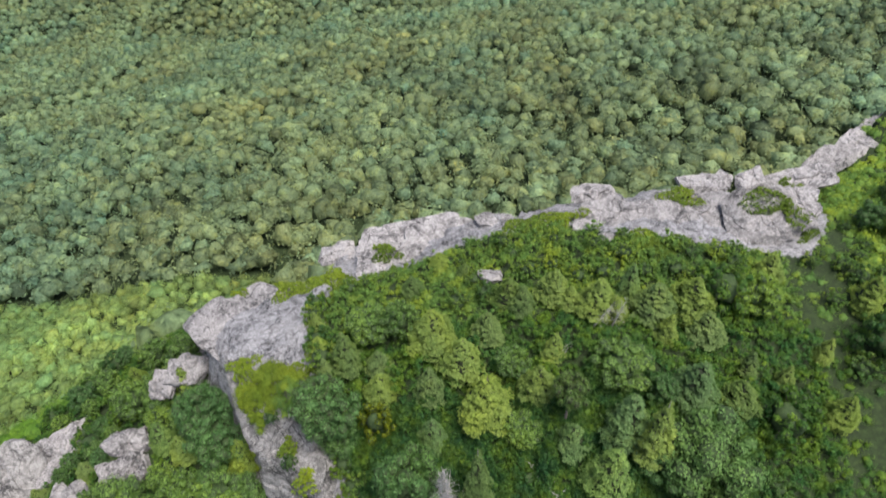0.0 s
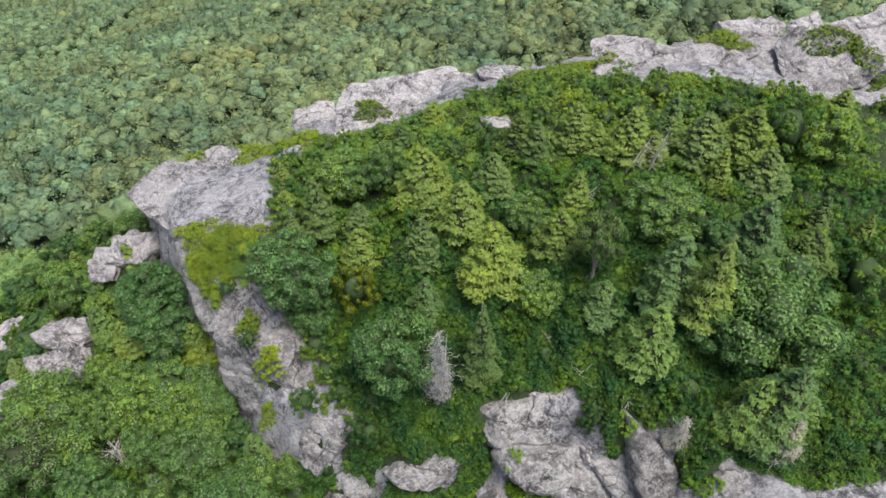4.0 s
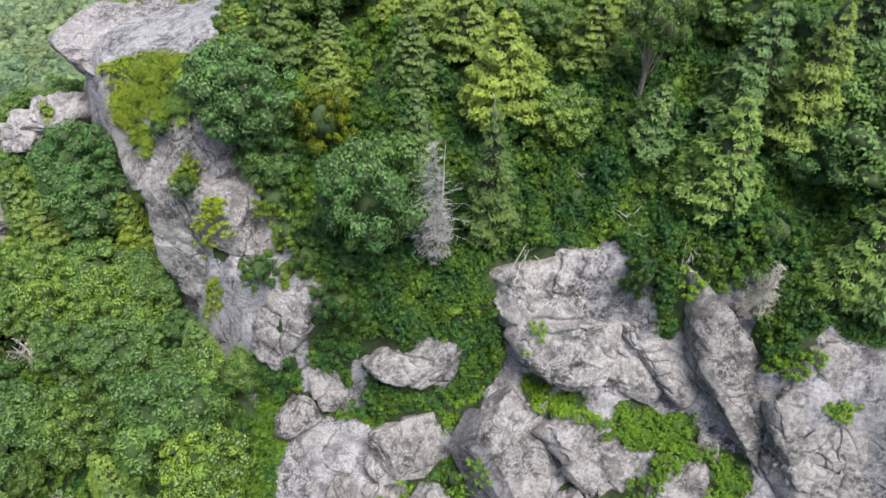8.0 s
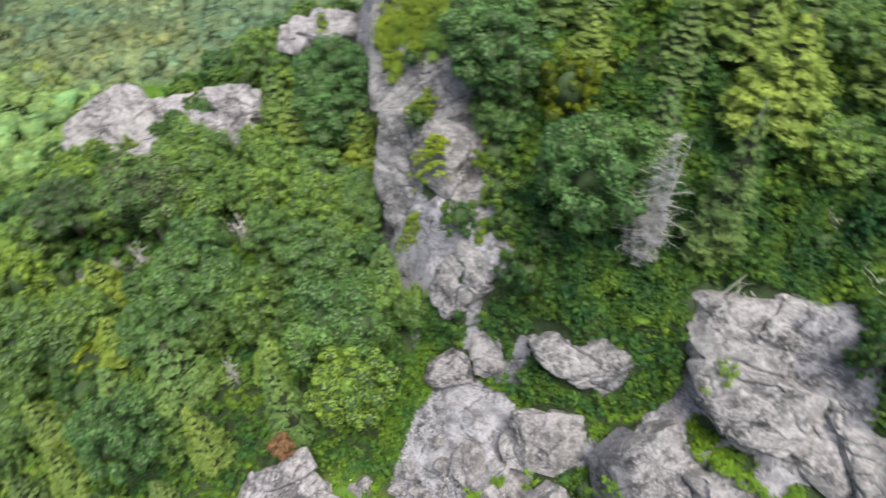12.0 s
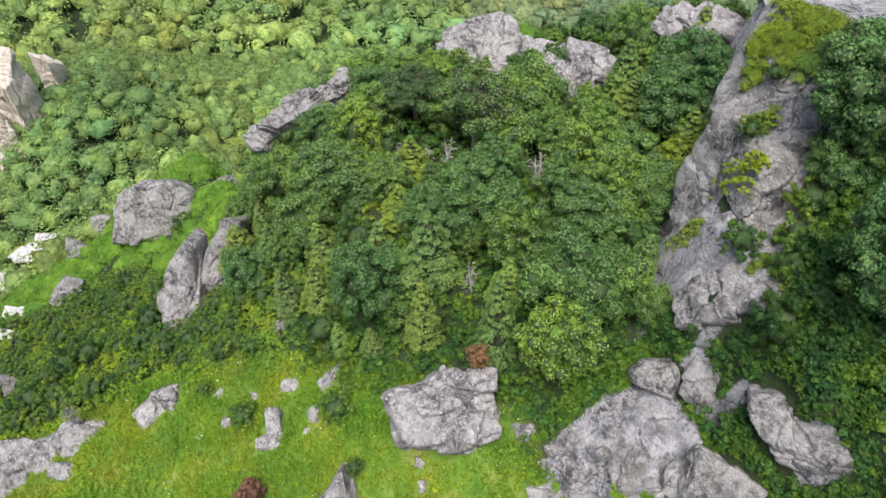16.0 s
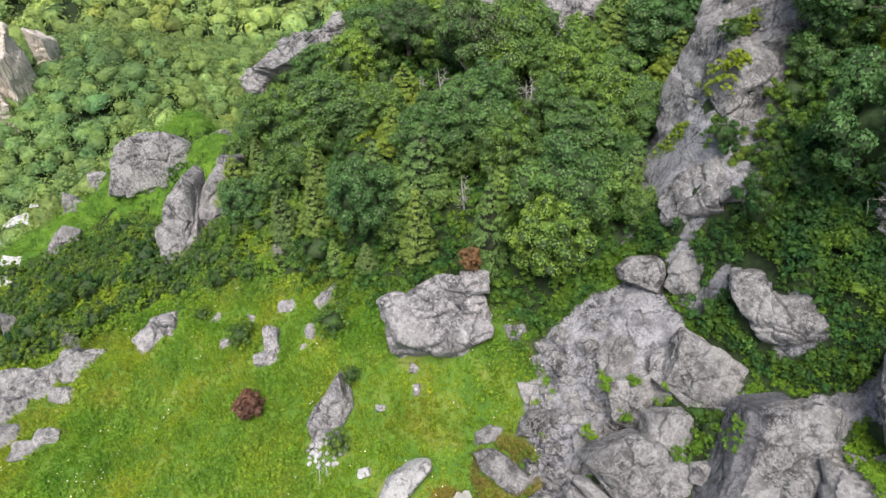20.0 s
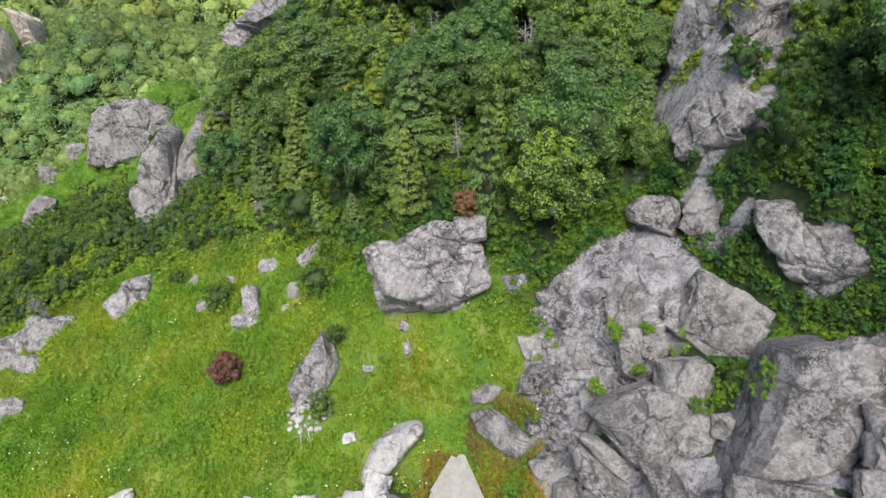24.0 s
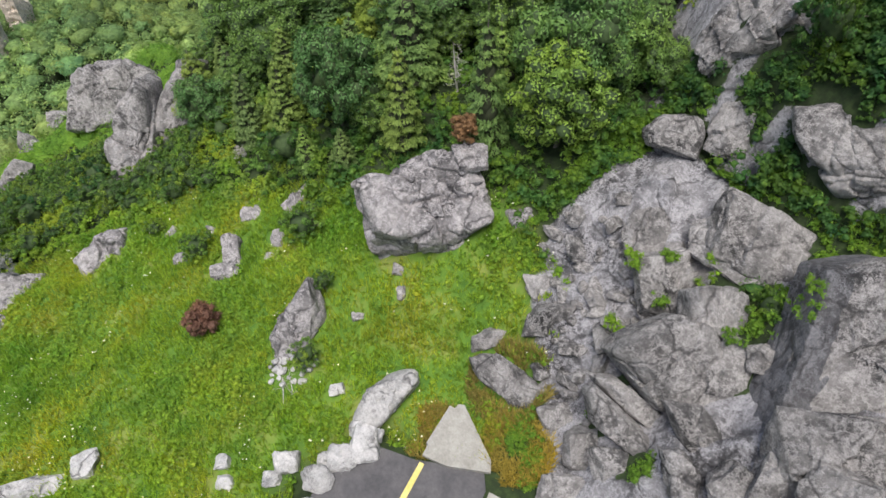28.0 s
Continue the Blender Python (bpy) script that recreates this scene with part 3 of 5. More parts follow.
hewn("cliff_rock", "grey rounded crag over a mossy ledge", -1.2, 13.1, 8.9, 1, ((-135, 1.3), (-105, 0.75), (-66, 0.75), (-45, 0.95), (-23, 1.5), (75, 1.2), (125, 1.26)), 1.5, 44, 0.15, level=5, rough=0.8, group=CRAGS)
rocks("cliff_rock", "grey jointed rock standing out of the cliff", [
    (4.9, 14.9, 12.5, 1.6, 1.3, 0), (11.8, 11.2, 12.1, 1.4, 1.3, 0), (7.8, 9.0, 7.8, 2.1, 1.7, -10), (8.8, 9.9, 8.3, 0.7, 0.9, 0), (-4.6, 13.4, 7.5, 1.4, 2.3, 15), (-1.6, 10.8, 6.0, 2.9, 1.7, 10), (-8.5, 18.8, 11.9, 1.8, 1.1, 0),
    (-4.5, 15.2, 10.5, 1.9, 1.3, 0), (1.4, 16.0, 12.0, 1.1, 1.8, -20), (10.7, 10.4, 10.5, 0.8, 1.1, 0)], 1, 43, 0.64, 0.2, group=CRAGS)
hewn("rock_slab", "smooth grey slab lying on the crag", -5.8, 12.1, 6.7, 59, ((-165, 0.8), (-110, 0.58), (-24, 0.84), (23, 0.8), (87, 0.52), (128, 0.7)), 0.7, 38, 0.0, rough=0.6)
# the prow above the wood
hewn("cliff_rock", "pale grey rock wall of the prow, streaked dark", -11.06, 21.02, 13.29, -41, ((-122, 2.7), (-116, 2.39), (-77, 2.98), (-12, 3.41), (39, 3.06), (75, 2.8), (108, 2.52)), 3.0, 46, 0.5, level=5, rough=0.6, strata=0.2, group="blocks of the prow")
hewn("cliff_rock", "steep grey lower wall of the prow, cracked across", -9.43, 16.98, 10.21, -28, ((-163, 2.68), (-135, 2.33), (-108, 2.62), (-57, 3.29), (22, 2.39), (32, 2.25), (83, 2.98), (122, 3.18)), 3.0, 64, 0.5, level=5, rough=0.6, strata=0.2, group="blocks of the prow")
rocks("cliff_rock", "grey jointed rock standing out of the cliff", [(-6.4, 14.3, 9.4, 1.9, 2.6, -15)], -20, 52, 0.7, 0.3, level=5, strata=0.2, group=CRAGS)
COUNT[0] += 4
rocks("cliff_rock", "low grey rock at the foot of the prow", [(-12.8, 18.6, 6.4, 2.4, 2.2, 0), (-18.7, 26.3, 10.0, 2.8, 2.0, 0), (-20.3, 25.7, 9.4, 1.6, 2.0, 0)], 1, 30, 0.8, 0.3, material="pale_rock")
# blocks of the scree beside the road
FALLEN = "fallen blocks"
hewn("scree_block", "largest smooth grey block fallen from the cliff", 0.0, 7.6, 4.8, 59, ((-138, 1.12), (-130, 1.05), (-72, 2.1), (-14, 1.59), (30, 1.03), (64, 1.29), (111, 1.6), (134, 1.8)), 1.5, 40, 0.0, rough=0.5, level=5, group=FALLEN)
hewn("scree_block", "squarish grey block behind the largest one", -0.6, 9.2, 5.6, 59, ((-178, 0.88), (-120, 0.63), (-31, 0.78), (-2, 0.57), (53, 0.72), (94, 0.67)), 1.2, 38, 0.0, rough=0.5, group=FALLEN)
hewn("scree_block", "narrow grey slab lying askew in the scree", 0.1, 5.6, 3.7, 59, ((-167, 0.66), (-129, 0.36), (-104, 0.73), (-18, 1.08), (45, 0.33), (108, 1.32)), 0.8, 38, -0.1, rough=0.5, group=FALLEN)
hewn("scree_block", "thin grey slab beside a longer one", -0.3, 6.3, 3.8, 59, ((-138, 0.28), (-127, 0.26), (-63, 1.04), (50, 0.28), (81, 0.65)), 0.7, 38, -0.1, rough=0.5, group=FALLEN)
hewn("scree_block", "upright grey splinter of rock", 2.0, 5.5, 4.9, 59, ((-170, 0.35), (-90, 0.54), (-8, 0.42), (38, 0.3), (90, 0.57)), 0.7, 40, 0.0, group=FALLEN)
hewn("scree_block", "big dark leaning rock slab with a flat face", 2.1, 9.7, 6.6, 59, ((-90, 2.1), (-78, 1.8), (-11, 1.59), (14, 1.83), (95, 2.23), (159, 1.1)), 1.6, 43, 0.15, rough=0.4, level=5, material="slate_rock", group=FALLEN)
hewn("scree_block", "low grey rock ringed by dry grass", -3.4, 4.5, 1.9, 59, ((-153, 0.66), (-132, 0.46), (-108, 0.59), (-56, 0.96), (27, 0.75), (57, 0.5), (103, 1.01)), 0.9, 34, 0.0, group=FALLEN)
rocks("scree_block", "rounded grey block heaped at the cliff foot", [(3.9, 7.8, 6.4, 2.7, 1.9, 0), (3.5, 6.8, 5.9, 1.6, 1.3, 0), (-5.1, 4.8, 1.9, 1.0, 0.5, 20), (-4.1, 6.5, 3.0, 1.4, 1.1, 0), (4.8, 6.9, 6.6, 1.8, 1.6, 10), (3.0, 6.0, 5.4, 1.2, 1.1, 30)], 59, 40, 0.75, -0.05, rough=0.7, group=FALLEN)
rocks("scree_block", "broken grey block in the scree", [
    (-4.2, 7.3, 3.5, 0.9, 0.6, 0), (-5.2, 6.9, 3.2, 0.9, 0.7, 0), (-1.6, 11.1, 6.3, 2.3, 2.0, -30), (1.1, 8.8, 5.9, 0.8, 0.8, 0), (-1.6, 4.9, 2.3, 1.0, 0.8, 0), (-0.3, 4.8, 2.5, 1.1, 1.3, 0),
    (0.7, 4.9, 3.3, 1.0, 1.0, 0), (0.4, 3.9, 2.3, 2.0, 0.9, 0), (0.8, 8.2, 5.3, 0.9, 1.3, -30), (1.5, 6.5, 4.8, 0.8, 1.4, 20), (-2.4, 9.0, 5.0, 1.6, 2.0, 10), (-3.6, 9.6, 5.0, 1.4, 2.2, 15)], 59, 40, 0.65, 0.05, rough=0.6, group="fallen blocks")
# the meadow
hewn("boulder", "huge light grey boulder resting in the grass", -10.0, 5.9, 3.35, 59, ((-170, 2.3), (-106, 1.7), (-86, 1.45), (-60, 1.55), (-22, 2.15), (24, 1.95), (53, 1.6), (80, 1.5), (114, 1.5), (128, 1.75)), 2.6, 34, 0.0, level=5, rough=1.3, material="pale_rock", category="boulder", flare=0.0)
rock("perched_stone", "small grey block lodged on the huge boulder", -9.6, 7.1, 5.0, 1.1, 0.8, 0.6, 59, 20, 10, material="pale_rock", category="boulder")
rock("perched_stone", "flat grey stone stacked on the huge boulder", -9.95, 6.75, 4.95, 0.9, 0.7, 0.35, 40, 28, 0, material="pale_rock", category="boulder")
rock("perched_stone", "small pale stone on the huge boulder's edge", -9.2, 6.5, 4.5, 0.7, 0.5, 0.4, 59, 30, 30, material="pale_rock", category="boulder")
hewn("boulder", "long pointed grey slab leaning in the grass", -10.0, 0.0, 0.0, 59, ((-159, 0.99), (-28, 0.68), (-9, 0.73), (19, 0.96), (148, 0.79), (157, 0.76)), 1.2, 36, 0.0, rough=0.8, category="boulder", material="pale_rock")
rocks("field_stone", "weathered pale stone half sunk in the meadow", [
    (-21.2, -5.6, -3.6, 2.6, 1.5, 30), (-19.3, -2.5, -2.7, 0.8, 0.8, 0), (-15.4, -0.7, -1.0, 0.8, 1.9, 8), (-14.9, -1.2, -1.1, 1.1, 0.7, 0), (-17.0, 0.8, -0.8, 1.0, 0.7, 0), (-15.7, 2.6, 0.2, 1.5, 0.8, 35),
    (-14.7, 1.1, -0.4, 0.6, 0.7, 0), (-14.2, 0.5, -0.6, 0.5, 0.4, 0), (-17.9, -0.9, -1.7, 0.5, 0.4, 0), (-17.6, -2.6, -2.2, 0.6, 0.5, 0), (-7.4, 7.7, 3.9, 0.8, 0.7, 20), (-9.4, 3.9, 1.5, 0.4, 0.4, 0),
    (-8.5, 3.5, 1.4, 0.3, 0.5, 0), (-8.9, 1.9, 0.7, 0.4, 0.3, 0)], 61, 30, 0.7, 0.0, level=4, cuts=14, rough=1.3, material="pale_rock", group="stones in the meadow")
hewn("roadside_rock", "long pale boulder lying at the road edge", -5.4, 1.1, 0.85, 59, ((-159, 1.17), (-51, 0.47), (-41, 0.39), (35, 1.37), (98, 0.77), (121, 0.58), (151, 0.68)), 0.9, 36, 0.0, material="white_stone", group="roadside rocks", rough=0.7, sharp=12)
rocks("roadside_rock", "small light stone by the road", [(-3.6, -2.6, 0.9, 0.9, 0.7, 10), (-4.6, -1.3, 0.8, 0.6, 0.5, 0), 
    (-4.3, -0.1, 1.1, 0.8, 0.9, 0), (-4.3, -0.9, 1.0, 1.0, 0.8, 0), (-4.2, -1.8, 0.9, 1.0, 0.8, 0), (-5.0, 0.0, 0.7, 0.6, 0.6, 0), (-4.5, 0.3, 0.9, 0.5, 0.5, 0), (-10.1, -8.4, -1.9, 0.8, 1.0, 0),
    (-10.5, -10.1, -2.4, 2.9, 0.8, 10), (-6.9, -4.1, -0.4, 0.5, 0.5, 0), (-6.2, -4.3, -0.4, 0.6, 0.5, 0), (-5.6, -2.4, 0.0, 0.8, 0.7, 0), (-5.4, -3.0, -0.1, 0.6, 0.5, 0), (-6.9, 0.1, 0.3, 0.5, 0.4, 0),
    (-9.0, -1.2, -0.6, 0.6, 0.5, 0), (-8.6, -0.9, -0.5, 0.5, 0.4, 0), (-9.4, -0.9, -0.7, 0.4, 0.3, 0), (-9.2, -1.5, -0.75, 0.35, 0.3, 0), (-8.8, -1.5, -0.6, 0.3, 0.3, 0), (-8.5, -1.3, -0.5, 0.25, 0.2, 0), (-9.5, -1.3, -0.85, 0.3, 0.22, 30), (-8.2, -1.1, -0.4, 0.3, 0.22, 0), (-8.9, -0.7, -0.5, 0.3, 0.25, 40), (-9.2, -0.6, -0.6, 0.25, 0.2, 0), (-7.8, -0.8, -0.3, 0.4, 0.3, 0)], 59, 20, 0.8, -0.05, level=3, material="white_stone", group="roadside rocks", sharp=22)
for i in range(26):
    a, d = i * 2.4, 0.18 + 0.16 * i ** 0.5
    x, y = -8.75 + 0.8 * d * math.cos(a), -0.85 + 0.9 * d * math.sin(a)
    s = 0.13 + 0.04 * (i * 7 % 5)
    rock("rubble_stone", "small whitish stone in a heap at the slab's foot", x, y, float(ground(np.array([x]), np.array([y]))[0]) + 0.08, s * 1.3, s, s * 0.8, 37 * i, 10, 0, material="white_stone", level=2, group="stones at the slab's foot", sharp=10)
rocks("rubble_block", "grey block of a rubble heap in the grass", [
    (-24.3, -13.4, -6.7, 2.9, 1.9, 0), (-22.9, -11.7, -5.8, 3.5, 1.6, 20), (-22.6, -10.0, -5.2, 2.2, 1.6, 0), (-22.7, -14.2, -6.6, 2.2, 1.6, 0), (-20.9, -14.6, -6.2, 2.1, 1.5, 0), (-19.0, -12.4, -4.9, 1.4, 0.9, 0),
    (-19.0, -13.3, -5.3, 1.7, 0.9, 0), (-22.7, -9.1, -5.0, 1.3, 0.8, 0), (-21.2, -11.2, -5.1, 1.5, 0.9, 0)], 61, 25, 0.6, 0.1, level=3, group="rubble heap")
# crags beyond the meadow
hewn("rock_pinnacle", "pointed grey crag rising from the scrub", -43.9, -1.5, -10.8, 61, ((-94, 2.93), (-45, 2.35), (9, 2.83), (55, 2.38), (95, 2.24), (131, 2.17), (168, 2.72)), 4.4, 46, 0.1, level=5, rough=0.8)
hewn("rock_pinnacle", "grey crag with a blunt top", -42.2, 3.0, -10.3, 61, ((-80, 1.3), (-18, 1.04), (30, 1.34), (113, 0.88), (159, 1.18)), 2.0, 46, 0.2)
hewn("rock_pinnacle", "tall dark grey rock pillar among bushes", -27.7, -1.8, -3.8, 61, ((-161, 1.61), (-76, 3.18), (1, 0.87), (45, 2.66), (142, 1.8), (166, 1.29)), 2.8, 50, -0.15, level=5, rough=0.8)
hewn("rock_pinnacle", "upright mossy grey rock beside the pillar", -28.3, 0.9, -2.5, 61, ((-121, 2.1), (-35, 1.07), (-8, 1.0), (98, 1.9), (148, 0.97), (171, 0.89)), 2.2, 48, -0.05, rough=0.8)
rocks("rock_fin", "thin grey rock fin in the scrub", [(-47.4, -9.6, -15.9, 1.6, 3.2, -10), (-49.2, -6.9, -15.7, 1.4, 2.7, 0), (-40.4, -10.7, -13.4, 1.9, 4.2, -25), (-31.3, -14.1, -9.2, 1.0, 1.7, 0)], 61, 60, 0.7, 0.1, group="rock fins")
COUNT[0] += 3
rocks("ridge_rock", "pinkish grey rock showing through the wood", [(-22.6, 20.6, 5.9, 3.1, 1.9, 0), (-22.6, 22.5, 6.3, 2.3, 1.9, 0), (-28.2, 19.2, 2.9, 2.8, 1.6, 40)], 30, 35, 0.8, 0.2,
      material="pale_rock", group="ridge rocks")
hewn("boulder", "enormous flat-sided boulder perched on the far ridge", -34.0, 22.4, 1.5, 61, ((-175, 2.7), (-92, 2.3), (-68, 2.6), (-3, 2.5), (41, 2.5), (92, 1.5), (114, 1.6), (161, 2.6)), 3.0, 36, 0.0, level=5, rough=0.8, category="boulder")
rock("ridge_rock", "rock shelf under the perched boulder", -32.4, 23.6, -0.4, 6.4, 4.2, 1.6, 58, 8, 0, material="pale_rock")
for x, y, z, w, l, h, yaw in ((-109, -15, -46, 5.5, 6.5, 30, 40), (-105, -19, -48, 6, 6, 24, 75), (-112, -20, -44, 8, 6, 32, 20), (-115, -9, -44, 4.2, 5, 17, 55), (-103, -24, -49, 7, 6, 20, 10), (-110.5, -10.5, -46, 3.2, 4, 11, 30)):
    rock("far_cliff", "tall pale buff cliff on the far slope", x, y, z, w, l, h, yaw, -4, 0, material="buff_rock", level=5, group="far cliff", cuts=8, rough=0.7, category="cliff", sharp=40, taper=0.15, strata=0.5)
rocks("scree_patch_stone", "pale scree stone on the far slope", [(-74.4, -18.2, -37.5, 5.1, 2.2, 0), (-70.3, -21.9, -36.5, 4.2, 2.1, 0), (-76.9, -16.6, -38, 3.0, 1.5, 0), (-41.4, -14.1, -13.5, 2.2, 1.1, 0), (-38.7, -14.8, -12.3, 1.7, 0.8, 0)],
      61, 25, 0.5, 0.1, level=3, material="white_stone", group="far scree")
# bare crest of the hill
rocks("crest_slab", "pale weathered rock slab along the crest", [
    (15.6, 34.6, 17.0, 12.0, 3.6, 5), (-1.6, 34.6, 14.3, 10.5, 4.0, 8), (-13.4, 28.4, 12.9, 7.0, 6.0, 40)], 1, 6, 0.22, 0.3, level=5, material="pale_rock", group="crest slabs")
rocks("crest_slab", "broken grey slab at the edge of the crest", [
    (11.2, 38.4, 15.2, 3.4, 1.8, 0), (18.5, 37.8, 16.8, 3.2, 1.6, 0), (22.5, 38.6, 16.4, 2.4, 1.6, 20), (20.6, 38.9, 16.3, 1.5, 1.2, 50), (25.3, 35.2, 16.6, 2.2, 1.5, 0), (2.7, 28.8, 17.1, 1.5, 0.9, 0), (10.7, 31.5, 17.7, 1.4, 0.9, 0), (3.2, 35.6, 15.4, 2.3, 1.2, 0), (21.6, 33.4, 17.3, 5.4, 3.4, 10), (27.0, 39.4, 15.7, 4.4, 2.2, 15), (31.4, 43.8, 13.5, 5.0, 2.2, 35), (35.2, 46.6, 12.9, 4.0, 2.6, 30), (38.6, 49.4, 12.4, 3.6, 2.4, 40), (25.0, 36.2, 16.8, 3.0, 1.6, 0),
    (-8.4, 34.6, 13.0, 2.6, 1.6, 10)], 1, 8, 0.4, 0.1, material="pale_rock", group="crest slabs")

# rocks along the wooded ridge
for x, y, z, w, l, h, yaw in ((-34.2, 8.6, 0.9, 1.9, 3.6, 2.2, 12), (-34.0, 12.4, 1.6, 1.8, 3.2, 2.4, -6), (-34.4, 6.2, -0.4, 1.3, 2.0, 1.6, 20)):
    rock("ridge_rock", "long slanting grey rock along the wooded ridge", x, y, z, w, l, h, yaw, 8, 0, rough=1.2, group="ridge rocks", level=5, strata=0.2)
rocks("ridge_rock", "broad pinkish rock shelf at the edge of the wood", [(-30.4, 23.4, 1.4, 5.0, 3.8, 10), (-33.4, 27.2, -3.0, 4.2, 3.0, -20), (-27.6, 19.6, 3.2, 3.2, 2.2, 30)], 20, 16, 0.5, 0.2, material="pale_rock", group="ridge rocks", level=5, rough=1.2)
# broken stones over the scree
for i in range(110):
    a, d = i * 2.399, 0.32 * i ** 0.5
    x, y = -3.4 + 0.95 * d * math.cos(a) + 0.5 * math.sin(i * 1.7), 7.2 + 0.9 * d * math.sin(a)
    s = 0.2 + 0.42 * ((i * 37 % 23) / 23) ** 2.2
    if float(inside(np.array([x]), np.array([y]), SCREE)[0]) > -0.2:
        rock("scree_stone", "sharp-edged grey stone broken from the crag", x, y, float(ground(np.array([x]), np.array([y]))[0]) + 0.18 * s, s * 1.5, s, s * 0.7, 53 * i, 30, 0, level=3, group="stones of the scree", sharp=24, cuts=10)


def surface(x, y, grow=True):
    """Height of whatever lies uppermost, ground or rock, and whether it is rock."""
    g = ground(x, y)
    i = np.clip(((x - RX0) / CELL).astype(int), 1, 558)
    j = np.clip(((y - RY0) / CELL).astype(int), 1, 458)
    s = np.full(len(g), -1e3)
    for di, dj in ((0, 0), (1, 0), (-1, 0), (0, 1), (0, -1)) if grow else ((0, 0),):
        above = np.where(UNDER[i + di, j + dj] > g + 0.35, -1e3, STONE[i + di, j + dj])
        s = np.maximum(s, above)
    return np.maximum(g, s), s > g + 0.06


# ---- the road's end ----
def flat_outline(name, outline, z, thick, material, parent, label=""):
    bm = bmesh.new()
    v = [bm.verts.new((x, y, z + 0.04 * y)) for x, y in outline]
    f = bm.faces.new(v)
    if f.normal.z < 0:
        f.normal_flip()
    r = bmesh.ops.extrude_face_region(bm, geom=[f])
    bmesh.ops.translate(bm, verts=[e for e in r["geom"] if isinstance(e, bmesh.types.BMVert)], vec=(0, 0, thick))
    bmesh.ops.recalc_face_normals(bm, faces=bm.faces)
    me = bpy.data.meshes.new(name)
    bm.to_mesh(me)
    bm.free()
    me.materials.append(MATS[material])
    return part(name, me, parent, label)


road = thing("road", "end of a dark asphalt road with a yellow line", "road", kind="structure")
flat_outline("asphalt", [(-4.25, 0.05), (-3.9, 0.35), (-3.1, 0.95), (-2.75, 1.35), (-1.75, 2.5), (-1.2, 2.2), (4, -6), (9, -16), (5, -18), (0.4, -8), (-3.7, -2.4), (-4.5, -0.9)], 0.93, 0.12, "asphalt", road)
flat_outline("centre_line", [(-2.98, 1.02), (-2.84, 1.1), (-0.4, -2.9), (3.4, -10), (3.2, -10.1), (-0.58, -3)], 1.03, 0.035, "road_paint", road, "faded yellow centre line")
apron = thing("concrete_apron", "pale rough concrete wedge at the road's end", "concrete")
flat_outline("slab", [(-3.87, 2.95), (-3.75, 3.10), (-1.84, 2.80), (-1.52, 2.59), (-2.40, 1.60), (-3.07, 1.17), (-3.59, 2.01)], 1.07, 0.12, "concrete", apron)
flat_outline("kerb", [(-3.12, 1.55), (-3.8, 2.8), (-3.98, 2.7), (-3.32, 1.45)], 1.0, 0.2, "concrete", apron)
flat_outline("gutter", [(-1.1, 2.25), (-0.75, 2.45), (4.4, -5.8), (4.05, -6.0)], 0.95, 0.16, "concrete", apron)


# ---- plants ----
def leaves(c, n, size, slim=0.55, r=rng, along=None):
    """Pointed leaves as arrays of corners and faces: centres, facing, length."""
    n = unit(n)
    a = r.normal(0, 1, c.shape) if along is None else along
    a = unit(a - np.sum(a * n, 1)[:, None] * n)
    b = np.cross(n, a)
    size = np.broadcast_to(size, len(c))[:, None]
    v = np.stack([c - a * size / 2 + b * size * slim / 2, c - a * size / 2 - b * size * slim / 2, c + a * size / 2], 1).reshape(-1, 3)
    return v, np.arange(len(v)).reshape(-1, 3)


def clumps_of(c, size, level=2, seed=0, low=-0.35, lump=0.28):
    """Closed lumpy masses of foliage: centres, half sizes. The undersides are left open."""
    dirs, faces = ball(level)
    faces = faces[np.mean(dirs[faces][:, :, 2], 1) > low]
    used = np.unique(faces)
    index = np.full(len(dirs), -1)
    index[used] = np.arange(len(used))
    dirs, faces = dirs[used], index[faces]
    n, m = len(c), len(dirs)
    who = np.repeat(np.arange(n), m)
    d = np.tile(dirs, (n, 1))
    v = c[who] + d * size[who] * (1 + lump * fbm(d * 1.9 + (who * 3.71)[:, None], 3, seed + 3))[:, None]
    return v, (np.tile(faces, (n, 1)) + (np.arange(n) * m).repeat(len(faces))[:, None])


def tube(points, radii, sides=6):
    p = np.asarray(points, float)
    d = unit(np.gradient(p, axis=0))
    ref = np.where(np.abs(d[:, 2:3]) > 0.9, np.array([[1.0, 0, 0]]), np.array([[0, 0, 1.0]]))
    u = unit(np.cross(d, ref))
    w = np.cross(d, u)
    ang = np.linspace(0, 2 * math.pi, sides, endpoint=False)
    ring = p[:, None] + np.asarray(radii)[:, None, None] * (np.cos(ang)[None, :, None] * u[:, None] + np.sin(ang)[None, :, None] * w[:, None])
    i = np.arange(len(p) * sides).reshape(len(p), sides)
    j = np.roll(i, -1, 1)
    q = np.stack([i[:-1], j[:-1], j[1:], i[1:]], -1).reshape(-1, 4)
    return ring.reshape(-1, 3), np.concatenate([q[:, [0, 1, 2]], q[:, [0, 2, 3]]])


def join(pieces):
    vs, fs, n = [], [], 0
    for v, f in pieces:
        vs.append(v)
        fs.append(f + n)
        n += len(v)
    return np.concatenate(vs), np.concatenate(fs)


def bent(r, start, way, length, wander=0.12, n=5, rise=0.0):
    s = np.linspace(0, 1, n)[:, None]
    way = np.asarray(way, float) / np.linalg.norm(way)
    off = np.cumsum(r.normal(0, wander * length / n, (n, 3)), 0)
    off[0] = 0
    p = np.asarray(start) + s * way * length + off
    p[:, 2] += rise * length * s[:, 0] ** 2
    return p


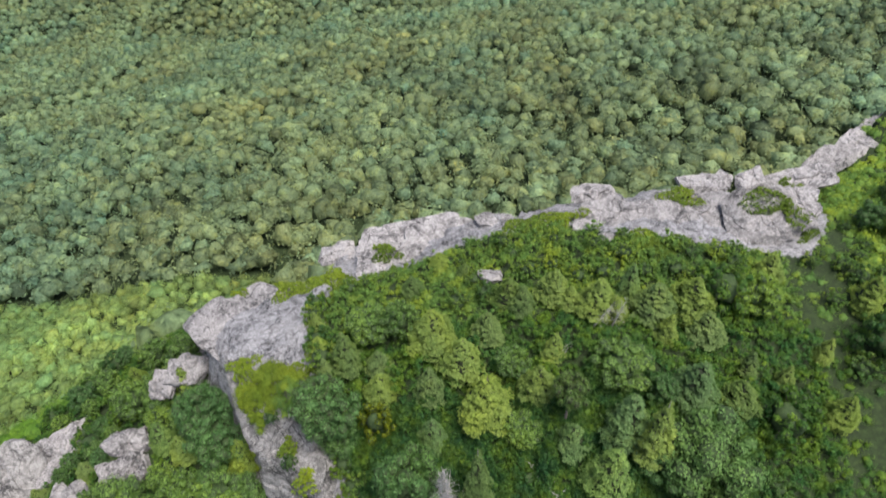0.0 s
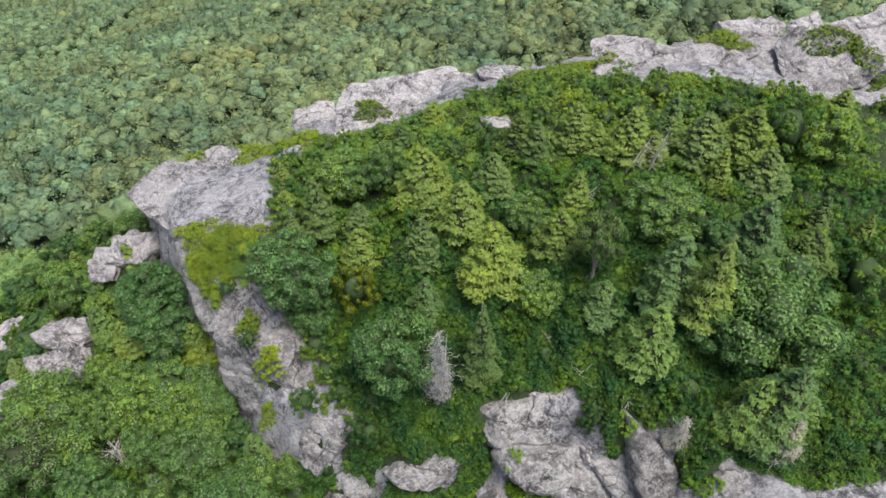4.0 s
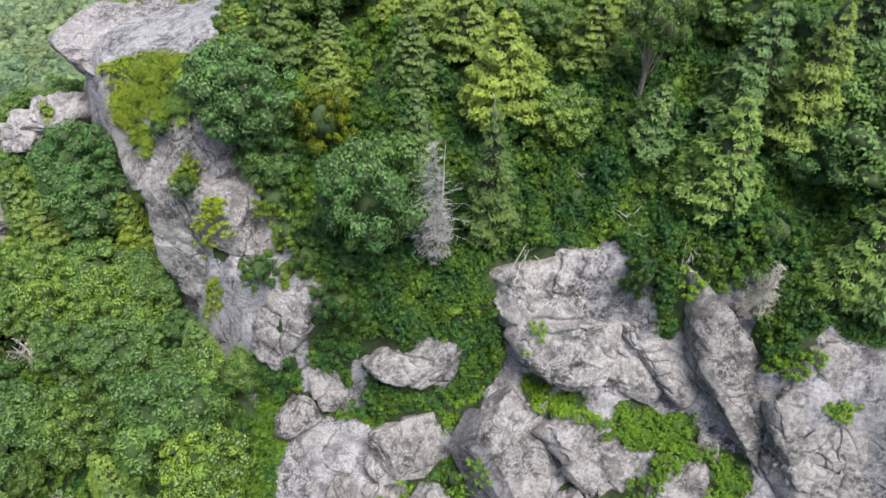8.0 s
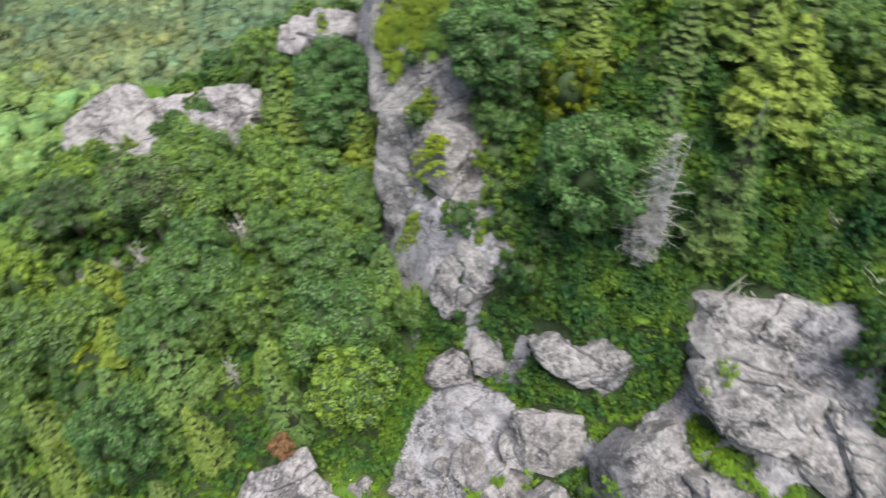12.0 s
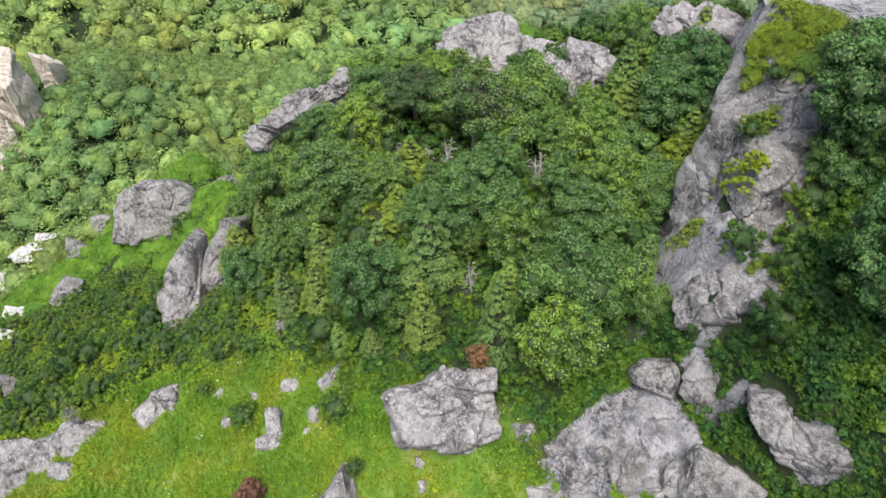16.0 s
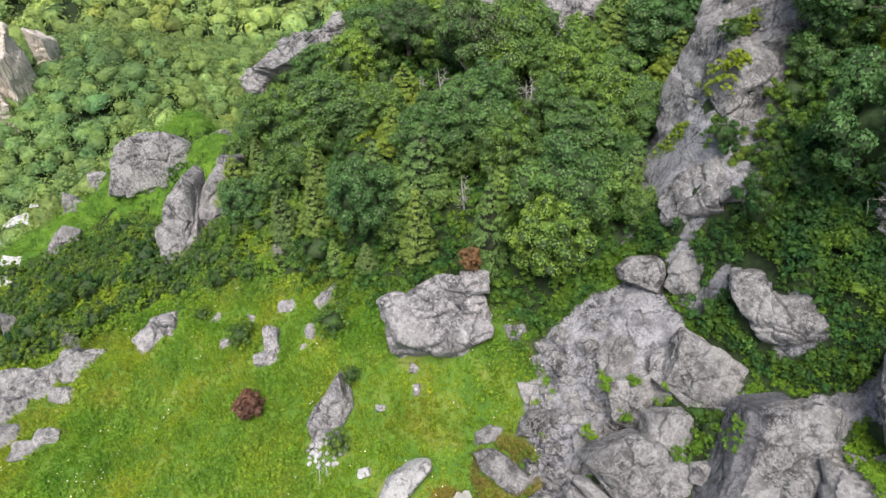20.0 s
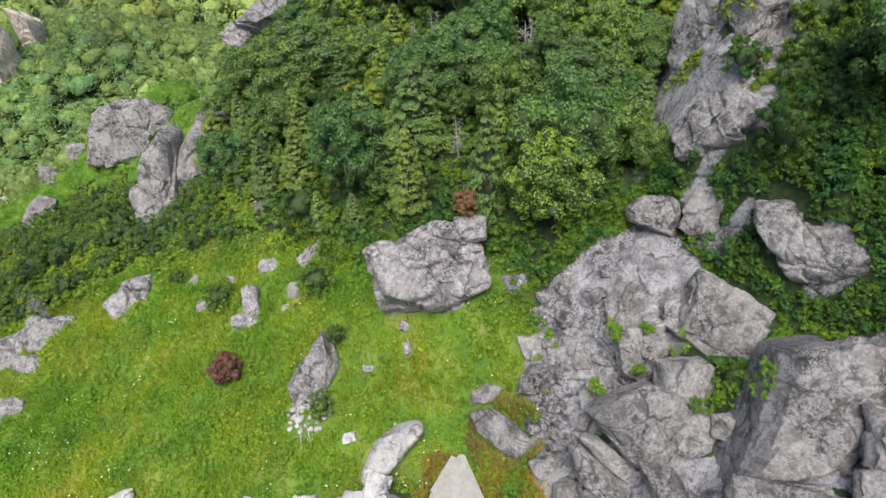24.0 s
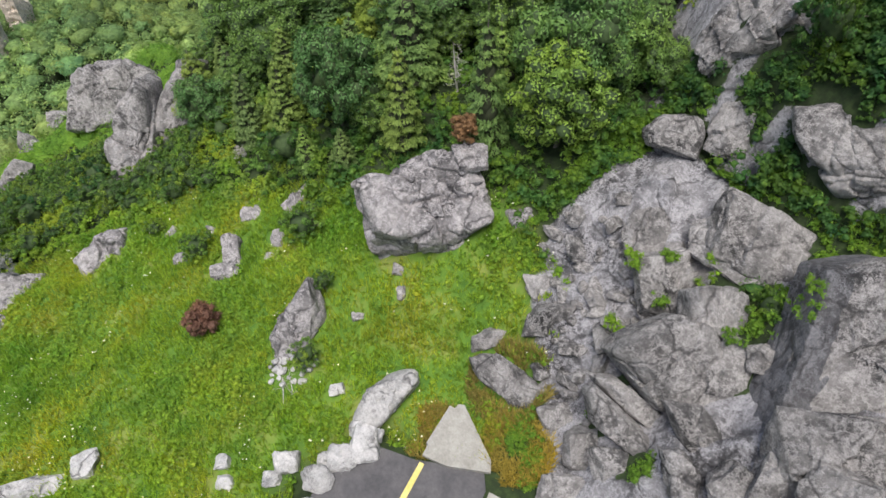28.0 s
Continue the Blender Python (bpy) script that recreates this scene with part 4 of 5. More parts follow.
def spruce_parts(seed, h, width, thin=1.0, droop=0.25, gap=0.0, bare=False):
    """Trunk, core for the shaded inside, and whorled boughs of a conifer of height h; each bough carries short upturned
    twigs.
    """
    r = np.random.default_rng(seed)
    trunk = tube(bent(r, (0, 0, -0.3), (0, 0, 1), h + 0.25, 0.03, 7), np.linspace(0.035 * h, 0.006, 7), 7)
    cs, ns, al, sz, sticks = [], [], [], [], [trunk]
    levels = int(14 * h / 3)
    lop = r.uniform(0.78, 1.18, 8)
    for i in range(levels):
        u = float(np.clip((i + r.uniform(-0.2, 0.2)) / levels, 0, 1))
        z = h * (0.08 + 0.90 * u)
        full = width * h * min(1.0, 0.75 + 1.8 * u) * (1 - u) ** 0.85 * 1.12 + 0.03
        k = max(5, int(9 * thin * (0.4 + full / (width * h))))
        for a in np.arange(k) * 2 * math.pi / k + r.uniform(-0.3, 0.3, k) + i * 0.7:
            if r.random() < gap:
                continue
            L = full * r.uniform(0.75, 1.12) * lop[int(a / 0.786) % 8]
            out = np.array([math.cos(a), math.sin(a), 0])
            side = np.array([-out[1], out[0], 0])
            m = max(16, int(76 * L / 0.7 * thin))
            s = np.sqrt(r.uniform(0.16, 1, m))
            lat = r.uniform(-1, 1, m) * L * 0.42 * (1.25 - 0.75 * s)
            p = out * (s * L)[:, None] + side * lat[:, None]
            p[:, 2] = z + 0.14 * L * s - droop * L * s ** 2 - 0.18 * np.abs(lat) + r.normal(0, 0.02, m)
            cs.append(p)
            al.append(out * 0.8 + side * (lat / L * 1.6)[:, None] + np.array([0, 0, 0.2]) + r.normal(0, 0.4, (m, 3)))
            ns.append(np.array([0, 0, 1.0]) + out * (0.15 + 0.5 * s)[:, None] + r.normal(0, 0.28, (m, 3)))
            sz.append(r.uniform(0.075, 0.125, m))
            if r.random() < 0.25:
                sticks.append(tube([(0, 0, z), tuple(out * L * 0.8 + np.array([0, 0, z - 0.05 * L]))], [0.012, 0.004], 4))
    crown = leaves(np.concatenate(cs), np.concatenate(ns), np.concatenate(sz), 0.5 if not bare else 0.2, r, np.concatenate(al))
    u = np.linspace(0.04, 0.74, 9)
    core = np.stack([np.zeros(9), np.zeros(9), h * (0.06 + 0.88 * u)], 1)
    wide = width * h * (1 - u) ** 0.8 * 0.66 * (1 - gap)
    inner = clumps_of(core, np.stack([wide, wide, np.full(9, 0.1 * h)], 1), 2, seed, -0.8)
    return join(sticks), crown, inner


def broad_parts(seed, h, width, clumps=74, per=40, leaf=0.13, bare=0.2, core=0.66, lump=1.0):
    """Forked trunk and a crown of many leaf clumps with gaps between them."""
    r = np.random.default_rng(seed)
    wood = [tube(bent(r, (0, 0, -0.3), (r.normal(0, 0.1), r.normal(0, 0.1), 1), h * 0.75, 0.08, 6), np.linspace(0.03 * h, 0.012, 6), 7)]
    cs, ns, sz, mid, half = [], [], [], [], []
    for i in range(clumps):
        a, u = r.uniform(0, 2 * math.pi), r.uniform(0, 1) ** 0.8
        rad = width * h * 0.5 * math.sqrt(r.uniform(0.05, 1)) * math.sin(math.pi * (0.22 + 0.62 * u)) ** 0.7
        c = np.array([math.cos(a) * rad, math.sin(a) * rad, h * (bare + (0.93 - bare) * u)])
        size = np.array([1, 1, 0.75]) * h * r.uniform(0.05, 0.14) * lump
        d = unit(r.normal(0, 1, (per, 3)) + np.array([0, 0, 0.4]))
        mid.append(c)
        half.append(size * core)
        cs.append(c + d * size * r.uniform(0.82, 1.08, (per, 1)))
        ns.append(d + r.normal(0, 0.3, (per, 3)))
        sz.append(r.uniform(0.7, 1.3, per) * leaf)
        if i % 6 == 0:
            base = np.array([0, 0, h * r.uniform(0.15, 0.45)])
            wood.append(tube(bent(r, base, c - base, np.linalg.norm(c - base), 0.15, 5), np.linspace(0.012 * h, 0.004, 5), 5))
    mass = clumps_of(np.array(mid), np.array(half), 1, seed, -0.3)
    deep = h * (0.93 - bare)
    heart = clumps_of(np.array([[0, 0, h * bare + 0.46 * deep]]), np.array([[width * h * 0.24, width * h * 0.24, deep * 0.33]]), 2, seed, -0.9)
    return join(wood), leaves(np.concatenate(cs), np.concatenate(ns), np.concatenate(sz), 0.8, r), join([mass, heart])


def dead_parts(seed, h, reach=0.22, boughs=34, lean=0.05, stout=0.022):
    """A bleached snag with broken side branches."""
    r = np.random.default_rng(seed)
    wood = [tube(bent(r, (0, 0, -0.2), (r.normal(0, lean), r.normal(0, lean), 1), h + 0.2, 0.03, 8), np.linspace(stout * h + 0.01, 0.008, 8), 7)]
    for u in r.uniform(0.15, 0.98, boughs):
        a = r.uniform(0, 2 * math.pi)
        L = h * reach * (1.15 - u) * r.uniform(0.5, 1.3) + 0.06
        path = bent(r, (0, 0, u * h), (math.cos(a), math.sin(a), r.uniform(-0.2, 0.35)), L, 0.2, 5)
        wood.append(tube(path, np.linspace(0.011, 0.003, 5), 4))
        for k in (2, 3, 4):
            wood.append(tube(bent(r, path[k], r.normal(0, 1, 3), L * 0.3, 0.2, 3), np.linspace(0.005, 0.002, 3), 3))
    return join(wood)


MODELS = {}


def model(kind, variant):
    """The meshes of one kind of plant, made once."""
    key = (kind, variant)
    if key not in MODELS:
        s = 40 + variant * 13
        if kind == "spruce":
            w, c, inner = spruce_parts(s, 3.0, (0.29, 0.32, 0.26, 0.30)[variant % 4], 1.0, 0.16)
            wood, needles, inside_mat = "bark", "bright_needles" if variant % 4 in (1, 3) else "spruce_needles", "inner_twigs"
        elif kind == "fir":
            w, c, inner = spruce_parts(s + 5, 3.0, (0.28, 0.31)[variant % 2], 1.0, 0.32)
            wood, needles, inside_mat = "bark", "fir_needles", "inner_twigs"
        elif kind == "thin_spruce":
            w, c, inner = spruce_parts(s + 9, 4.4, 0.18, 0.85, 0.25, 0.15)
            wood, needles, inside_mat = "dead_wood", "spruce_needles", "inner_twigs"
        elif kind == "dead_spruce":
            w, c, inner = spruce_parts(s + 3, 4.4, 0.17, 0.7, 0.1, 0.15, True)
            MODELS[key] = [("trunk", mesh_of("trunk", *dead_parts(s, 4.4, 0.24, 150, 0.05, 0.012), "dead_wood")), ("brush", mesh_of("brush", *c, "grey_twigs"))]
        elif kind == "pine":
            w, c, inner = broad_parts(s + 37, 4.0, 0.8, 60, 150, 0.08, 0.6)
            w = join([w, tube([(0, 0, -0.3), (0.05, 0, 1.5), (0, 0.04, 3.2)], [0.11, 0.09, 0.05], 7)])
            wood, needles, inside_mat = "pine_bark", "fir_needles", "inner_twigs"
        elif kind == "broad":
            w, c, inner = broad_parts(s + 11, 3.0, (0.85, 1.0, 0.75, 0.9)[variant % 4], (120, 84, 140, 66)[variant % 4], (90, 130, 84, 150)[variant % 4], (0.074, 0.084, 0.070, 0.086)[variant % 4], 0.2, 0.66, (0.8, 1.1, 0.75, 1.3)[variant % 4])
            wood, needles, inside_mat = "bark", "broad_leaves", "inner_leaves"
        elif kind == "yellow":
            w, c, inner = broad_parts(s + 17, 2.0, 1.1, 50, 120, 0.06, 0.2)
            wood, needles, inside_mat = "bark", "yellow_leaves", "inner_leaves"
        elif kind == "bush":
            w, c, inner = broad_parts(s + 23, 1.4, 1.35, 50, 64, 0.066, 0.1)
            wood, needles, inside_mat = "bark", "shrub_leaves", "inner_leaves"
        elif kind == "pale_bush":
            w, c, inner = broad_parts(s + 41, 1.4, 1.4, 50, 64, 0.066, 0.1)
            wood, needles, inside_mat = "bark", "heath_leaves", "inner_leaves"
        elif kind == "rust":
            w, c, inner = broad_parts(s + 29, 0.9, 1.05, 70, 60, 0.05, 0.12, 0.6, 1.3)
            wood, needles, inside_mat = "dead_wood", "rust_leaves", "rust_leaves"
        elif kind == "tan":
            w, c, inner = broad_parts(s + 30, 0.9, 0.9, 60, 60, 0.05, 0.12, 0.6, 1.3)
            wood, needles, inside_mat = "dead_wood", "tan_leaves", "tan_leaves"
        elif kind == "grey":
            w, c, inner = broad_parts(s + 31, 1.6, 0.75, 40, 34, 0.06, 0.15, 0.1)
            MODELS[key] = [("stem", mesh_of("stem", *w, "dead_wood")), ("brush", mesh_of("brush", *c, "grey_twigs", True))]
        elif kind == "dead":
            MODELS[key] = [("snag", mesh_of("snag", *dead_parts(s, 3.0, 0.26, 46), "dead_wood"))]
        elif kind == "stump":
            MODELS[key] = [("snag", mesh_of("snag", *dead_parts(s + 3, 1.0, 0.7, 7, 0.5), "dead_wood"))]
        if key not in MODELS:
            low = kind in ("bush", "pale_bush", "rust", "tan")
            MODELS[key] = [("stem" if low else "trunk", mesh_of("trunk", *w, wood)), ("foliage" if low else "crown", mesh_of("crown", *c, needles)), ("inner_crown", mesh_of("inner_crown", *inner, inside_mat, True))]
    return MODELS[key]


HEIGHT = {"tan": 0.9, "pale_bush": 1.4, "dead_spruce": 4.4, "pine": 4.0, "spruce": 3.0, "fir": 3.0, "thin_spruce": 4.4, "broad": 3.0, "yellow": 2.0, "bush": 1.4, "rust": 0.9, "grey": 1.6, "dead": 3.0, "stump": 1.0}
WORDS = {
    "tan": ("bush", "withered orange-brown bush beside the huge boulder", "bush", "bushes"),
    "pale_bush": ("bush", "grey-green rounded bush near the rocky crest", "bush", "bushes"),
    "dead_spruce": ("dead_tree", "grey dead spruce still dense with dry twigs", "tree", "dead trees"), "pine": ("pine_tree", "umbrella-shaped pine with a bare pinkish trunk", "tree", "conifers"),
    "spruce": ("spruce_tree", "yellow-green bushy spruce growing in dense scrub", "tree", "conifers"), "fir": ("fir_tree", "dark green fir with layered drooping boughs", "tree", "conifers"),
    "thin_spruce": ("spruce_tree", "tall thin spruce with sparse olive foliage", "tree", "conifers"), "broad": ("broadleaf_tree", "low broadleaf mountain tree in full green leaf", "tree", "broadleaf trees"),
    "yellow": ("broadleaf_tree", "small tree with yellowing leaves above the scrub", "tree", "broadleaf trees"), "bush": ("bush", "dense green leafy bush on the rocky slope", "bush", "bushes"),
    "rust": ("bush", "withered rust-brown bush standing in green grass", "bush", "bushes"), "grey": ("dead_bush", "bare grey dead bush with fine dry twigs", "bush", "bushes"),
    "dead": ("dead_tree", "bleached dead conifer with bare broken branches", "tree", "dead trees"), "stump": ("dead_branch", "bleached forked dead branch sticking out of scrub", "branch", "dead branches")}
FIRST, PLANTED = {}, []


def plant(kind, x, y, h, lean=0.0, spread_out=1.0, reserve=True, variant=None):
    variant = variant if variant is not None else int(rng.integers(0, {"spruce": 4, "broad": 4, "fir": 2, "bush": 3}.get(kind, 1)))
    z = float(surface(np.array([x]), np.array([y]))[0][0]) - 0.08
    k = h / HEIGHT[kind]
    m = Matrix.Translation((x, y, z)) @ Matrix.Rotation(radians(lean), 4, "Y") @ Matrix.Rotation(rng.uniform(0, 6.28), 4, "Z") @ Matrix.Diagonal((k * spread_out, k * spread_out, k, 1))
    key = (kind, variant)
    if key in FIRST:
        ob = copy_thing(FIRST[key], m)
        ob.matrix_basis = m
    else:
        name, label, category, group = WORDS[kind]
        ob = thing(name, label, category, group)
        for n, me in model(kind, variant):
            part(n, me, ob)
        ob.matrix_basis = m
        FIRST[key] = ob
    if reserve:
        PLANTED.append((x, y, h))
    return ob


# trees that stand out by themselves, on the hilltop and in the wood: kind, x, y, height, breadth
GROVE = [("spruce", -0.7, 31.1, 1.6, 1.62), ("spruce", 1, 29.8, 1.3, 1.61), ("spruce", -1.1, 24.3, 3.5, 1.39), ("spruce", -4.3, 23, 2.3, 1.45), ("spruce", -4.2, 21.6, 2.7, 1.33),
         ("spruce", -1.2, 21.2, 3.5, 1.05), ("spruce", 0.7, 22.5, 3.5, 1.45), ("spruce", 2, 20.1, 4, 1.33), ("spruce", 2.2, 24.4, 2.7, 1.46), ("spruce", 3.6, 26.4, 2.9, 1.12),
         ("spruce", 4.4, 25.9, 2.7, 1.36), ("spruce", 6.4, 26.6, 2.8, 1.64), ("spruce", 7.3, 25.9, 2, 1.45), ("spruce", 6, 22.5, 2.6, 1.07), ("spruce", 5, 20.6, 3.1, 1.2),
         ("spruce", 8.8, 25.4, 3.3, 1.43), ("spruce", 9.7, 25, 2, 1.43), ("pine", 6.5, 19.1, 4.3, 0.6), ("spruce", 12.1, 25.1, 3.1, 1.7), ("spruce", 14.4, 25.4, 3.5, 1.39),
         ("spruce", 15, 23.9, 2.7, 1.7), ("thin_spruce", 10.7, 17, 6.2, 1.04), ("fir", 13.6, 20.1, 4.1, 1.2), ("fir", 9.5, 18.1, 4.5, 1.25), ("thin_spruce", 1.4, 16, 6.2, 0.86),
         ("dead_spruce", -0.4, 15.5, 5.4, 0.78), ("broad", -2.4, 16.1, 4.6, 0.79), ("yellow", -4.4, 19.8, 3, 0.7), ("fir", 8.6, 15.9, 4.5, 1.23), ("broad", 13.7, 16.4, 4.2, 1.29),
         ("fir", 13.5, 13.2, 5.3, 1.09), ("fir", 12.3, 13.2, 4.7, 0.95), ("dead_spruce", 9.8, 12.9, 2.8, 1.1), ("dead_spruce", 13.8, 12.2, 3.2, 1.1), ("spruce", 20.2, 28.5, 2.6, 1.43),
         ("spruce", -6.4, 23.5, 3.9, 1.06), ("spruce", -8.1, 24.4, 1.8, 1.67), ("broad", -7.3, 20.1, 4.4, 1.03), ("broad", 3.6, 22.1, 2, 1.25), ("broad", 9.6, 21.1, 2.3, 1.69),
         ("broad", -5, 25.3, 2.5, 1.4), ("spruce", -2.5, 28.7, 1.9, 1.57), ("spruce", 16.2, 20, 2.8, 1.46), ("broad", 11.7, 16.3, 2.4, 1.26), ("fir", 6.8, 17.9, 2.5, 1.41),
         ("broad", 4, 18.7, 2.1, 1.41), ("bush", 6.3, 13.9, 2, 0.6), ("bush", -3.6, 14, 2.3, 0.6), ("fir", -10.8, 8.4, 6.1, 0.6), ("spruce", -13.8, 6.7, 5.1, 0.67), ("spruce", -21.6, 5, 3.2, 1.22),
         ("spruce", -19.1, 3.8, 4, 0.87), ("spruce", -20.4, 2.4, 4, 0.84), ("broad", -17, 5.5, 4.4, 0.78), ("fir", -16.2, 8.4, 5, 1.05), ("spruce", -19.9, 8.9, 2.9, 1.06),
         ("spruce", -30.1, 20.5, 2.1, 1.34), ("pine", -26.8, 13.5, 3.8, 1.21), ("pine", -22, 14.4, 5.3, 1), ("spruce", -34.2, 15.9, 2.8, 1.51), ("spruce", -29.5, 11, 3, 1.58),
         ("spruce", -32.4, 10.1, 3.2, 1.7), ("broad", -21, 16.4, 3.9, 1.28), ("broad", -24.6, 7.1, 3.7, 1.56), ("broad", -14.3, 11.8, 3.9, 0.92), ("broad", -10.4, 11.6, 4.5, 0.92),
         ("broad", -13.2, 15.2, 3.4, 1.45), ("dead", -24.1, 11.1, 1.5, 1.55), ("dead", -23, 12.2, 1.4, 1.7), ("dead", -22, 13, 2.1, 1.65), ("dead", -17.9, 15.7, 2.3, 1.7),
         ("dead", -14.3, 9.5, 2.3, 1), ("broad", -15.8, 22.1, 3.7, 1.4), ("spruce", -18.4, 21.7, 3.1, 1.25), ("pine", -7.8, 20.4, 3.1, 1.22), ("broad", -21.7, 9.1, 2.7, 1.22),
         ("broad", -15.2, 18.7, 3, 1.39), ("broad", -9.8, 13, 3.3, 1), ("spruce", -26.4, 1.7, 4.1, 0.99), ("broad", -31.8, 5.6, 2.8, 1.7), ("fir", -23.2, 8, 2.5, 1.52),
         ("broad", -17.7, 11.6, 3.4, 1.21), ("fir", -18.8, 7.1, 3.2, 1.1), ("spruce", -23.6, 22.4, 2.6, 1.45), ("broad", -20.5, 18.1, 1.5, 1.36), ("broad", -12.7, 17.7, 2.1, 1.46),
         ("spruce", -26.5, 21.8, 2.3, 1.42)]
# the upright rocks beside the meadow stand clear of trees
PLANTED += [(-22.2, 20.2, 6.0), (-22.2, 22.2, 5.0), (-30.0, 23.0, 6.0), (-28.4, 0.6, 9.0), (-27.6, -1.8, 7.0), (-26.6, 2.6, 4.0)]
for kind, x, y, h, broad_by in GROVE:
    plant(kind, x, y, h, 0, broad_by)
for x, y, h in ((6.5, 14.2, 1.2), (-3.5, 15.5, 1.2), (-4.1, 14.5, 1.2), (10.2, 14.5, 1.4), (-6.9, 15.8, 1.2)):
    plant("bush", x, y, h)
# low trees and bushes leaning over the bare rock of the prow
for kind, x, y, h in (("bush", -5.0, 16.0, 1.3), ("pale_bush", -5.8, 17.2, 1.4), ("bush", -6.4, 18.4, 1.6), ("broad", -6.7, 19.4, 2.2), ("pale_bush", -7.2, 20.4, 1.5), ("bush", -7.3, 21.8, 1.7), ("spruce", -7.6, 22.8, 2.6),
                      ("pale_bush", -8.0, 23.8, 1.6), ("bush", -8.3, 24.8, 1.6), ("spruce", -8.5, 26.0, 2.3), ("pale_bush", -8.8, 27.2, 1.4), ("bush", -8.9, 28.4, 1.2), ("bush", -9.5, 18.0, 0.8), ("bush", -10.9, 20.6, 0.7), ("bush", -8.5, 14.2, 1.2), ("broad", -7.9, 13.9, 1.8)):
    plant(kind, x, y, h)
# bushes below the wood and on the meadow
for x, y, h in ((-27.7, -4.5, 1.6), (-26.4, -5.4, 1.4), (-28.7, -10.0, 2.0), (-27.7, -12.4, 2.0), (-28.5, -8.6, 2.0), (-39.4, -0.4, 1.5), (-36.9, -5.7, 1.5), (-37.0, -8.0, 1.5), (0.2, 9.9, 0.9)):
    plant("bush", x, y, h)
for x, y, h in ((-17.0, -1.8, 1.2), (-14.0, 2.1, 1.4), (-20.1, -3.1, 0.8), (-8.6, -0.3, 0.9), (-10.9, 1.5, 0.7), (-13.3, -2.6, 0.6), (-24.6, -6.0, 1.3), (-22.8, -3.6, 1.0)):
    plant("pale_bush", x, y, h)
plant("rust", -12.8, -2.9, 1.3)
plant("tan", -10.3, 7.2, 1.0)
for x, y, h in ((-23.4, -9.8, 1.2), (-19.8, 1.6, 1.0), (-20.4, 13.0, 1.3)):
    plant("grey", x, y, h)
# bleached snags
for x, y, h, lean in ((9.6, 24.2, 3.0, 8), (8.6, 24.3, 2.6, 22), (5.6, 22.4, 2.2, 40)):
    plant("dead", x, y, h, lean, 0.8)
for x, y, h, lean in ((4.5, 17.1, 1.0, 10), (5.3, 16.5, 1.0, 35), (5.7, 15.5, 1.2, 15), (11.4, 12.5, 1.1, -20), (-17.9, 15.6, 1.9, -30), (-18.5, 15.8, 1.8, 20), (2.2, 14.6, 1.3, 40), (8.4, 14.2, 0.9, -10), (7.6, 14.1, 0.9, 12), (-7.5, 19.7, 1.4, 25), (-5.8, 24.4, 0.8, 50), (-8.3, -1.3, 0.9, 75), (-8.0, -1.2, 0.7, -70)):
    plant("stump", x, y, h, lean, 1.0, False)


def clear_of(x, y, gap, rows):
    return all((x - a) ** 2 + (y - b) ** 2 > (gap + 0.16 * h) ** 2 for a, b, h in rows)


# small gaps among the trees below the snags and pines
CLEARINGS = [(-22.7, 14.8), (-28.9, 14.6), (-24.2, 13.6), (-25.3, 12.6), (-28.1, 13.1), (-18.4, 15.7), (-15.7, 10.2), (-12.3, 9.4)]


def fill(outline, tries, gap, pick, low, high, inset=0.3, keep=lambda x, y: True):
    """Sows trees at random inside an outline, off the rocks and clear of their neighbours."""
    xs, ys = [p[0] for p in outline], [p[1] for p in outline]
    x, y = rng.uniform(min(xs), max(xs), tries), rng.uniform(min(ys), max(ys), tries)
    ok = (inside(x, y, outline) > inset) & ~surface(x, y)[1]
    for a, b in CLEARINGS:
        along, off = (x - a) * 0.84 - (y - b) * 0.54, (x - a) * 0.54 + (y - b) * 0.84
        ok &= ~((along > -0.5) & (along < 3.2) & (np.abs(off) < 1.0))
    for a, b in zip(x[ok], y[ok]):
        if keep(a, b) and clear_of(a, b, gap, PLANTED):
            plant(pick(), a, b, rng.uniform(low, high))


some = lambda *names: (lambda: names[int(rng.integers(0, len(names)))])
fill(WOOD, 3000, 1.15, some("broad", "broad", "broad", "broad", "spruce", "fir"), 1.8, 4.0, 0.3, lambda x, y: not (x < -24 and y > 16))
fill(WOOD, 900, 0.8, some("bush", "broad"), 1.2, 2.2)
fill(SCRUBLAND, 700, 0.6, some("pale_bush"), 0.6, 1.6, 0.2)
fill(WOODED_TOP, 600, 1.2, some("spruce", "broad", "bush", "fir"), 2.0, 3.4, 1.2, lambda x, y: 18.5 < y < 27 and x < 26 and not (2 < x < 8 and y < 20))
fill(WOODED_TOP, 900, 0.7, some("bush", "bush", "pale_bush"), 0.7, 1.5, 0.2, lambda x, y: y < 19.5 and x < 18)
fill(WOODED_TOP, 700, 0.9, some("pale_bush"), 0.7, 1.4, 0.3, lambda x, y: y > 26 and x < 30)
fill(WOODED_TOP, 420, 1.2, some("broad", "pale_bush", "broad", "spruce"), 1.4, 3.0, 0.5, lambda x, y: 22 < x < 46 and y > 20)

# leafy scrub over everything that is neither rock, turf nor road


def scatter(n, x0, x1, y0, y1):
    return rng.uniform(x0, x1, n), rng.uniform(y0, y1, n)


